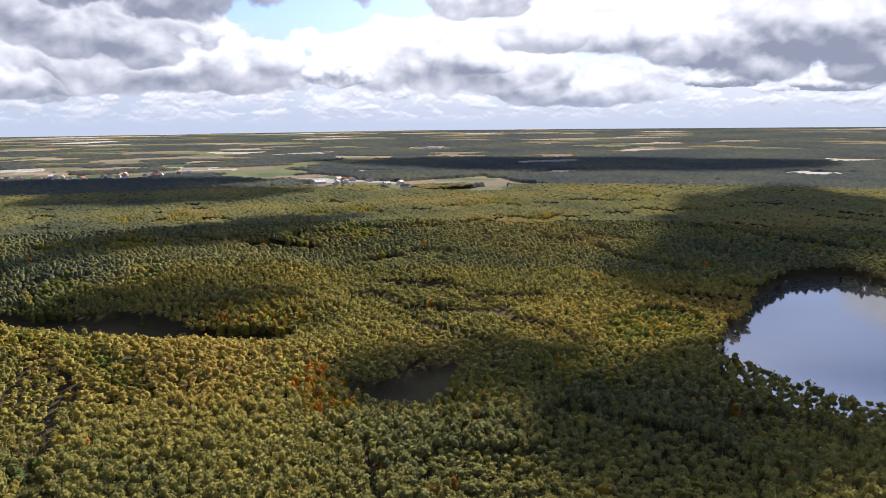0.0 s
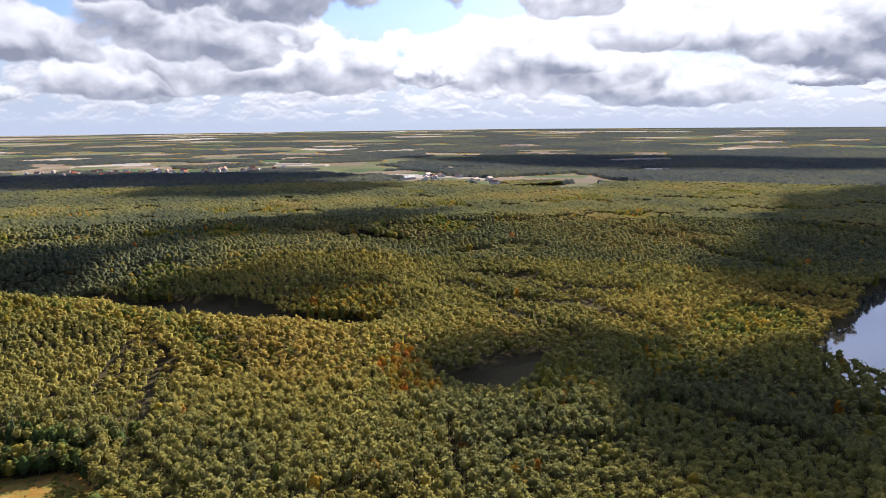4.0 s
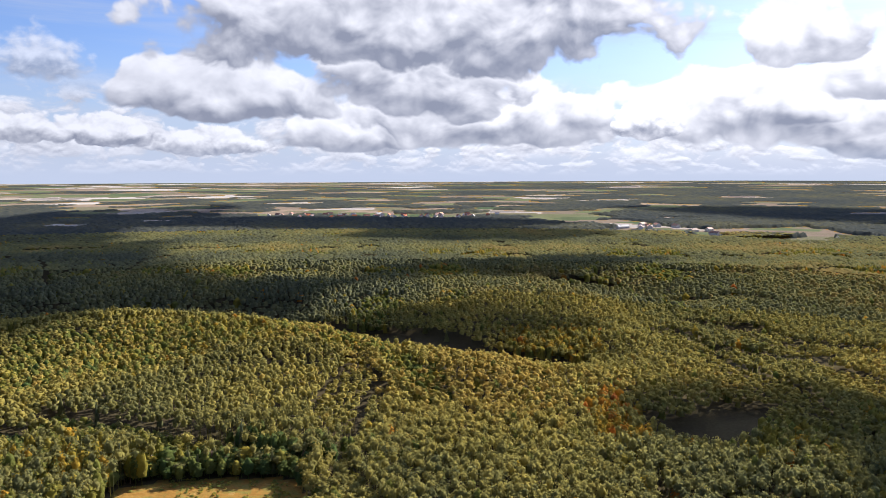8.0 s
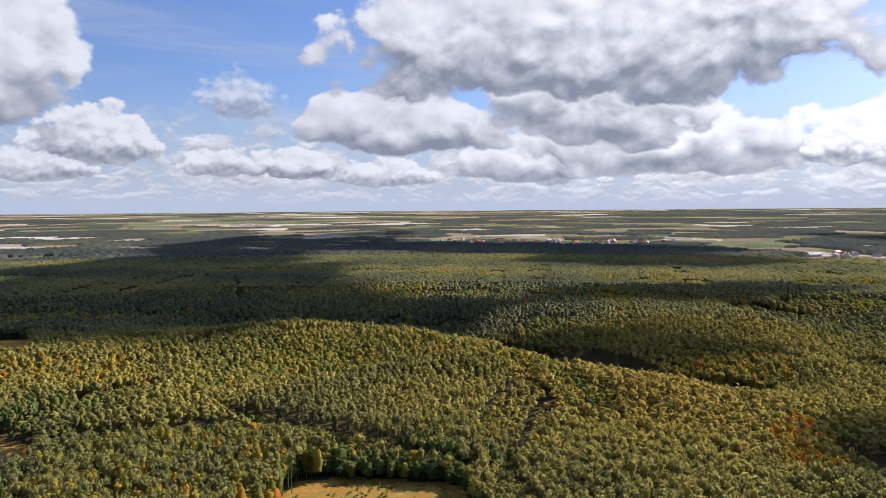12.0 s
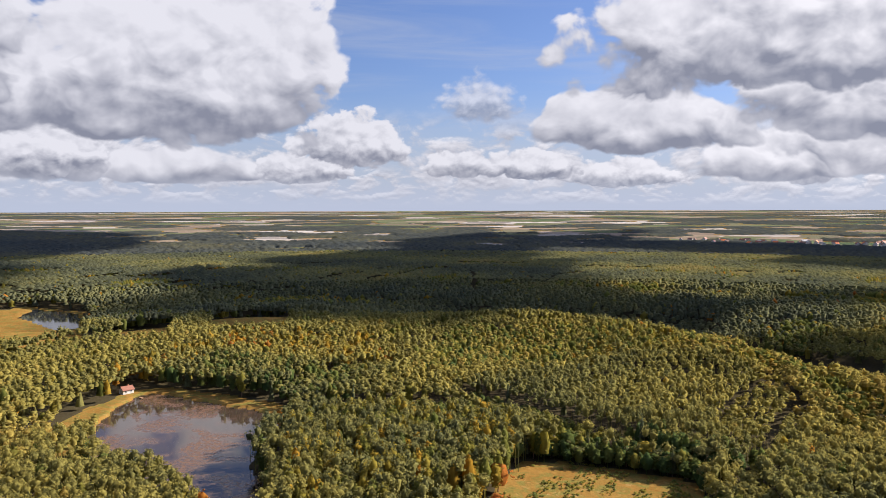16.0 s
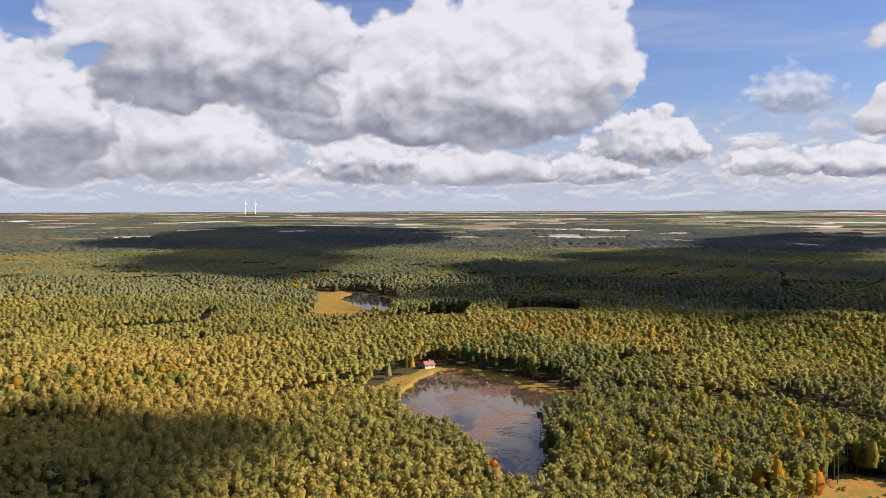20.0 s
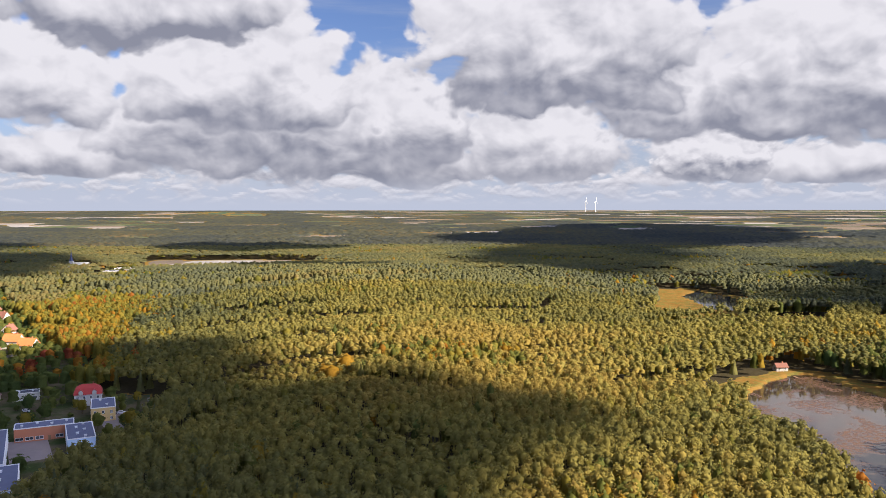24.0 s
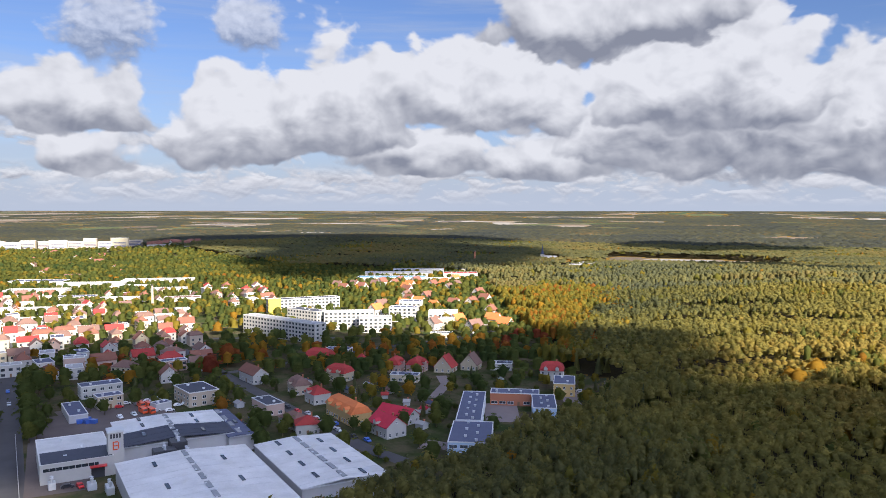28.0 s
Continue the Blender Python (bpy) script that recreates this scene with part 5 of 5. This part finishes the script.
# boathouse and jetty at the pond
hut = house(-107, 490, 7, 5, 2.6, 1.8, 40, "white", "rust", gap=2.4, label="small white fishing hut with a rust-red roof by the pond")
hut.name = "fishing_hut"
jetty = thing("jetty", "short grey wooden jetty at the pond", "jetty", pose(-97, 480, 8.35, 0, 0, -50))
for i in range(8):
    part("plank", box(0.5 * i, 0.5 * i + 0.44, -0.8, 0.8, 0, 0.06), WOOD, jetty)
for sx in (0.4, 3.4):
    for sy in (-0.7, 0.7):
        part("post", box(sx - 0.08, sx + 0.08, sy - 0.08, sy + 0.08, -1.9, 0.0), WOOD, jetty)


# vehicles
def vehicle(name, L, W, h, cab, paint, label, category):
    ob = thing(name, label, category, pose(0, 0, 0))
    if cab == "car":
        prof = [(-L / 2, 0.3), (L / 2, 0.3), (L / 2, 0.75), (L * 0.3, 0.9), (L * 0.12, h), (-L * 0.3, h), (-L * 0.46, 0.95), (-L / 2, 0.8)]
    else:
        prof = [(-L / 2, 0.4), (L / 2, 0.4), (L / 2, 1.3), (L * 0.42, h), (-L / 2, h)]
    body = prism(prof, -W / 2, W / 2)
    bmesh.ops.bevel(body, geom=body.edges[:], offset=0.06, segments=1, affect="EDGES")
    part("body", body, PAINTS[paint], ob, m=pose(0, 0, 0, 0, 0, -90))
    gz = h - 0.5
    part("windscreen", box(L * 0.14, L * 0.26, -W * 0.42, W * 0.42, gz - 0.1, gz + 0.3) if cab == "car" else box(L * 0.435, L * 0.49, -W * 0.42, W * 0.42, 1.35, h - 0.35), GLASS, ob)
    for s in (-1, 1):
        part("side_window", box(-L * 0.25, L * 0.1, s * W / 2 - 0.02, s * W / 2 + 0.02, gz, gz + 0.36), GLASS, ob)
        for u in (-0.32, 0.32):
            part("wheel", WHEEL_MESH, None, ob, m=pose(u * L, s * (W / 2 - 0.08), 0.33, 90))
    return ob


WHEEL_MESH = round_mesh("wheel", [(-0.12, 0.33), (0.12, 0.33)], 12, PAINTS["black"])
spots = {"white_car": [(-391, 8, 108), (-393.5, 1.5, 108), (-389, -8, 20), (-386, -14, 20), (-378, -2, 110), (-376, 4, 110), (-414, -2, 100), (-418, 4, 100), (-404, -1, 100), (-408, -6, 100), (-412, -12, 100), (-400, 12, 110), (-403, 16, 110), (-432, 30, 20)], "orange_truck": [(-404, -5, 20), (-402.5, -1.5, 20), (-392, -4, 20), (-390.5, -0.5, 20)],
         "silver_car": [(-352, 71, 14), (-344, 72.5, 14), (-336, 75, 14), (-330, 76, 14), (-362, 69, 14), (-323, 101, 20), (-356, 213, 60), (-430, -66, 10), (-398, 186, 30)],
         "blue_car": [(-460, -71, 10), (-340, 77, 195), (-311, 84, 14), (-520, -79, 10)], "red_car": [(-294, -24, 20), (-406, -15, 100), (-368, 65, 14)], "black_car": [(-318, 80, 14), (-378, 62, 14), (-295, -28, 100), (-385, -28, 30), (-358, 209, 60)]}
for key, at in spots.items():
    paint = key.split("_")[0]
    kind_ = "truck" if "truck" in key else "car"
    first = vehicle(kind_ if kind_ == "car" else "truck", 6.4 if kind_ == "truck" else 4.3, 2.3 if kind_ == "truck" else 1.8, 2.7 if kind_ == "truck" else 1.5, "van" if kind_ == "truck" else "car", paint, f"{paint} parked {kind_} on asphalt", kind_)
    tagged(first, group="parked vehicles")
    for k, (x, y, r) in enumerate(at):
        m = on_ground(x, y, r, 0.08)
        if k == 0:
            first.matrix_basis = m
        else:
            copy_thing(first, m)
for k in range(7):
    b = thing("waste_container", "blue steel waste container in the yard", "container", on_ground(-383 - 2.4 * (k % 3) + 0.3 * k, -31 + 3 * (k // 3), 12 + 8 * k, 0.07), "containers")
    part("bin", prism([(-1.0, 0), (1.0, 0), (1.25, 1.6), (-1.25, 1.6)], -1.5, 1.5), PAINTS["blue"], b)
    part("lid", box(-1.52, 1.52, -1.28, 1.28, 1.6, 1.72), PAINTS["blue"], b)
wall_ = thing("boundary_wall", "long grey concrete boundary wall along the road", "wall", pose(0, 0, 0))
for k in range(26):
    x, y = -240 - 5.0 * k, -34.5 - 0.78 * k
    part("panel", box(-2.45, 2.45, -0.08, 0.08, -0.3, 2.0), PLASTER["grey"], wall_, m=on_ground(x, y, 9))

# ---- trees of the town, each a thing ----
def tree_proto(kind, tone, tall, wide, seed, name, label, mat):
    v, f = CROWNS[kind, 0][seed % 6]
    v = v * [wide, wide, tall / 16]
    ob = thing(name, label, "tree", pose(0, 0, -50))
    h = tall * (0.5 if kind == "round" else 0.7)
    tv, tf = trunk_mesh(h + 2, 0.28)
    limbs = [(tv, tf)]
    for i in range(3):
        lv, lf = solid([(0, 0.12), (1.6, 0.08)], 4, 3.0)
        rot = np.array((Matrix.Rotation(2.1 * i, 3, "Z") @ Matrix.Rotation(0.8, 3, "Y")))
        limbs.append((lv @ rot.T + [0, 0, h * 0.7 + 0.6 * i], lf))
    part("trunk", raw_mesh("trunk", *joined(*limbs), BARK), None, ob)
    part("crown", raw_mesh("crown", v, f, mat, np.full(len(v), tone)), None, ob)
    return ob


PROTOS = [tree_proto("round", 0.10, 12, 1.55, 0, "broadleaf_tree", "dense dark green broadleaf tree in a garden", BROAD), tree_proto("round", 0.28, 10, 1.4, 1, "broadleaf_tree", "olive green broadleaf tree between houses", BROAD),
          tree_proto("round", 0.58, 11, 1.4, 2, "broadleaf_tree", "golden yellow autumn tree beside houses", BROAD), tree_proto("round", 0.82, 12, 1.55, 3, "broadleaf_tree", "orange autumn maple between old houses", BROAD),
          tree_proto("round", 0.95, 11, 1.5, 4, "broadleaf_tree", "deep red autumn beech in a garden", BROAD), tree_proto("spruce", 0.1, 13, 1.0, 5, "spruce_tree", "dark green spruce in a garden", PINE),
          tree_proto("round", 0.22, 4.5, 0.85, 5, "bush", "low green garden bush", BROAD), tree_proto("pine", 0.45, 16, 1.05, 2, "pine_tree", "tall dull-green pine at the wood's edge", PINE), tree_proto("round", 0.45, 12, 0.95, 3, "birch_tree", "slender yellow-green birch at the wood's edge", BROAD)]
ROADS = [((-560, 20), (-470, 39)), ((-470, 39), (-387, 60)), ((-387, 60), (-282, 90)), ((-600, -93), (-240, -36)), ((-470, 39), (-520, 150)), ((-372, 136), (-420, 158)), ((-330, 140), (-270, 112)), ((-416, -22), (-362, 8)), ((-345, 160), (-315, 165))]


def off_road(x, y, gap):
    for (x0, y0), (x1, y1) in ROADS:
        dx, dy = x1 - x0, y1 - y0
        t_ = min(1, max(0, ((x - x0) * dx + (y - y0) * dy) / (dx * dx + dy * dy)))
        if math.hypot(x - x0 - dx * t_, y - y0 - dy * t_) < gap:
            return False
    return True


BLOCKS = []
for o in scene.objects:
    if o.parent is None and o.type == "EMPTY" and o.location.z > -40:
        w = [c for c in o.children if c.name.startswith("wall") or c.name.startswith("casing")]
        if w:
            BLOCKS.append((o.matrix_basis.inverted(), w[0].dimensions.x / 2 + 1.5, w[0].dimensions.y / 2 + 1.5, o.location.x, o.location.y))


def clear_of_houses(x, y, room):
    for inv, lx, ly, cx, cy in BLOCKS:
        if abs(x - cx) < lx + ly + room and abs(y - cy) < lx + ly + room:
            p = inv @ Vector((x, y, 0))
            if abs(p.x) < lx + room and abs(p.y) < ly + room:
                return False
    return True


gr = random.Random(3)
count = 0
spread = []
for _ in range(16000):
    x, y = gr.uniform(-1060, -225), gr.uniform(-240, 420)
    if not inside(np.array([x]), np.array([y]), TOWN_RING)[0] or not off_road(x, y, 5.5) or not clear_of_houses(x, y, 1.2):
        continue
    if -395 < x < -250 and y < 30 and not (y < -42 and x < -300) or -352 < x < -305 and 138 < y < 186:
        continue
    if any(abs(x - a) < 4.5 and abs(y - b) < 4.5 for a, b, _ in spread):
        continue
    belt = math.exp(-((x + 505 - 0.1 * y) / 28) ** 2) + (0.9 if y > 225 + 0.0 * x and x < -480 else 0) + (0.7 if x < -700 else 0) + (1.2 if y < -100 else 0)
    if gr.random() > (0.5 if x > -480 else 0.24) + belt:
        continue
    spread.append((x, y, belt))
spread.sort(key=lambda s: math.hypot(s[0], s[1]))
far_xy, far_tone, far_tall = [], [], []
for x, y, belt in spread:
    warm = 0.5 + 0.5 * math.sin(x / 37) * math.cos(y / 29)
    r = gr.random()
    if x < -520:
        k = (1 if r < 0.42 else 0 if r < 0.82 else 2 if r < 0.97 else 3)
    elif belt > 0.5:
        k = (0 if r < 0.46 else 3 if r < 0.66 else 4 if r < 0.88 else 5)
    else:
        k = (0 if r < 0.28 else 1 if r < 0.52 else 6 if r < 0.82 else 2 if r < 0.88 else 3 if r < 0.92 else 5 if r < 0.99 else 4)
    if count < 370:
        s_ = gr.uniform(1.05, 1.45) if belt > 0.5 else gr.uniform(0.5, 0.85)
        copy_thing(PROTOS[k], on_ground(x, y, gr.uniform(0, 360)) @ Matrix.Diagonal((s_, s_, s_, 1)))
        count += 1
    else:
        far_xy.append((x, y))
        far_tone.append((0.12, 0.32, 0.6, 0.82, 0.95, 0.1, 0.2)[k])
        far_tall.append(gr.uniform(7, 11.5))
plant("town_trees", "round", 1, np.array(far_xy), np.array(far_tall), np.array([1.35] * len(far_xy)), np.array(far_tone), BROAD, "autumn trees between the roofs of the old town")
# gardens and groves on the far side of the town
gx, gy = np.meshgrid(np.arange(-1720, -1040, 9.5), np.arange(-330, 340, 9.5))
gx, gy = (gx + rng.uniform(-4.5, 4.5, gx.shape)).ravel(), (gy + rng.uniform(-4.5, 4.5, gy.shape)).ravel()
keep = inside(gx, gy, TOWN_RING) & (blot(gx, gy, 38, 0.9) < 0.74) & (gx > -1700)
grove = np.stack([gx, gy], -1)[keep]
ng = len(grove)
plant("grove_trees", "round", 1, grove, rng.uniform(7, 12, ng), rng.uniform(1.3, 2.0, ng), np.clip(0.04 + 0.38 * blot(grove[:, 0], grove[:, 1], 60, 2.2) + rng.normal(0, 0.1, ng) + 0.25 * rng.random(ng) ** 4, 0, 0.8), BROAD, "green and golden trees in gardens beyond the works")
for k in range(14):
    x, y = -1080 - 44 * k + trng.uniform(-20, 20), -90 + 60 * math.sin(k * 1.9) - 4 * k
    house(x, y, trng.uniform(12, 22), 10, 6, 3.4, trng.choice((84, -6)), "white" if k % 3 else "pink", "rust" if k % 2 else "brown", windows=False, label="white house among gardens beyond the works", group="far houses")

# trees that stand out at the wood's edge, round the pond and the meadow
er = random.Random(17)
EDGE = [(72, 259, 4, 1.0), (89, 367, 3, 1.0), (109, 334, 2, 1.0), (116, 330, 2, 0.9), (173, 302, 0, 1.1), (165, 300, 0, 0.95), (150, 318, 1, 1.0), (142, 322, 5, 1.05), (-36, 468, 8, 1.3), (326, 239, 3, 1.0), (333, 232, 2, 1.1), (322, 228, 3, 0.8),
        (318, 246, 2, 0.9), (-8, 300, 8, 1.2), (-3, 285, 2, 1.0), (0, 330, 5, 1.2), (-10, 405, 3, 0.9), (-2, 398, 2, 0.8), (630, 462, 2, 1.2), (-437, -60, 0, 1.0), (-425, -58, 0, 1.1), (-412, -55.5, 1, 1.0), (-400, -54, 0, 1.1), (-388, -52, 0, 0.95), (-372, -50, 0, 1.05), (-358, -48, 1, 0.9), (-450, -55, 0, 1.2), (-470, -52, 3, 1.0), (300, 640, 3, 1.0),
        (354, 266, 3, 1.15), (342, 236, 3, 1.1), (305, 215, 2, 1.1), (401, 793, 3, 1.2), (268, 157, 4, 1.0), (254, 126, 3, 1.0), (444, 158, 3, 1.1), (93, 385, 3, 1.15), (85, 380, 2, 1.1), (80, 290, 4, 1.1), (112, 338, 2, 1.1)]
EDGE_WEST = [(-279, 295, 3, 1.2), (-279, 279, 3, 1.1), (-252, 421, 2, 1.1), (-273, 278, 3, 1.1), (-491, 44, 4, 1.3), (-460, 32, 4, 1.3), (307, 200, 3, 1.1), (346, 261, 3, 1.2), (374, 147, 3, 1.0), (357, 98, 2, 1.0)]
for x, y, k, s_ in EDGE + EDGE_WEST:
    copy_thing(PROTOS[k], on_ground(x, y, er.uniform(0, 360)) @ Matrix.Diagonal((s_, s_, s_, 1)))
for ring, n in ((MEADOW_RING, 60), (POND_RING, 60), (FAR_FIELD_RING, 14)):
    cx, cy = sum(p[0] for p in ring) / len(ring), sum(p[1] for p in ring) / len(ring)
    for i in range(n):
        t_ = i / n * len(ring)
        (x0, y0), (x1, y1), f = ring[int(t_)], ring[(int(t_) + 1) % len(ring)], t_ % 1
        x, y = x0 + (x1 - x0) * f, y0 + (y1 - y0) * f
        d = math.hypot(x - cx, y - cy)
        x, y = x + (x - cx) / d * er.uniform(5, 11), y + (y - cy) / d * er.uniform(5, 11)
        if inside(np.array([x]), np.array([y]), BANK_RING)[0] or math.hypot(x, y) < 262:
            continue
        s_ = er.uniform(0.8, 1.1)
        k = er.choice((7, 7, 8, 0, 1, 1, 2, 5, 6))
        copy_thing(PROTOS[k], on_ground(x, y, er.uniform(0, 360)) @ Matrix.Diagonal((s_, s_, s_, 1)))
for o in PROTOS:
    for c in (*o.children_recursive, o):
        bpy.data.objects.remove(c)

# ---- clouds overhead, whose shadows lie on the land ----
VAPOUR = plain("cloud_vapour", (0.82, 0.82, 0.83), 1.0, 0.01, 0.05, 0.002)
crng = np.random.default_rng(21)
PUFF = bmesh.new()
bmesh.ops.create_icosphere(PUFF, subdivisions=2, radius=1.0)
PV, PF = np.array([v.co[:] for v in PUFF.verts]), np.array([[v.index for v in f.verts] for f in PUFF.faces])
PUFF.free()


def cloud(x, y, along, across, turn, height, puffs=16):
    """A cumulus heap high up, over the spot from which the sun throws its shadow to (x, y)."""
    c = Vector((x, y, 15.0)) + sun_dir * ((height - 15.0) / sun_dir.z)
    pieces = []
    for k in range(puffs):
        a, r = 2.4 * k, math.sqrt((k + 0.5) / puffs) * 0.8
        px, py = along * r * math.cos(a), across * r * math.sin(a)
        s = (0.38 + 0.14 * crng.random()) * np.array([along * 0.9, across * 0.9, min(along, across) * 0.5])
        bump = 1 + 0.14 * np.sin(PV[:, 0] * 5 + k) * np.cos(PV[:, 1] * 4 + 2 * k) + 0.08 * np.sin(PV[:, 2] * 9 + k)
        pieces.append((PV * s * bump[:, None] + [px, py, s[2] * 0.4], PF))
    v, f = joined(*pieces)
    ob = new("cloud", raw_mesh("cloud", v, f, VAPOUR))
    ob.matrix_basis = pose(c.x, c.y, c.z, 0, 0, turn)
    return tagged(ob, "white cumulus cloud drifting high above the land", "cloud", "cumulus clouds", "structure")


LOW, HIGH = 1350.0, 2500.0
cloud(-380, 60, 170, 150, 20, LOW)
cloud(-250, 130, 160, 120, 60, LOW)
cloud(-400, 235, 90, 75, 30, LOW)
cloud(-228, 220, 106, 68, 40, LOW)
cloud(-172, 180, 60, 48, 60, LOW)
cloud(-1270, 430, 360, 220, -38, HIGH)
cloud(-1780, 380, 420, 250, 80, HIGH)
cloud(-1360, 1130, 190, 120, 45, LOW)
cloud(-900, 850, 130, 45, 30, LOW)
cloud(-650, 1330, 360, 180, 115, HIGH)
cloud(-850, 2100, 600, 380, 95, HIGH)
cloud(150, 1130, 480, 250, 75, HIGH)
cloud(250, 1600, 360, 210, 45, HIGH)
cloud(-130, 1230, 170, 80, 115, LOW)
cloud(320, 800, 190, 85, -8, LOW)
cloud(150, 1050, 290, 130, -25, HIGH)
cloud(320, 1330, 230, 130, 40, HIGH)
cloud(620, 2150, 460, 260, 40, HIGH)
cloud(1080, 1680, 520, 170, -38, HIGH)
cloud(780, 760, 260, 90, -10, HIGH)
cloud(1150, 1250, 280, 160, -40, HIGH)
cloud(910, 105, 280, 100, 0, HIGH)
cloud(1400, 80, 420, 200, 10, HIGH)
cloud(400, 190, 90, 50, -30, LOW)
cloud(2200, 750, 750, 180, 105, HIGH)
# narrow unseen cloud, added to darken the valley behind the ridge
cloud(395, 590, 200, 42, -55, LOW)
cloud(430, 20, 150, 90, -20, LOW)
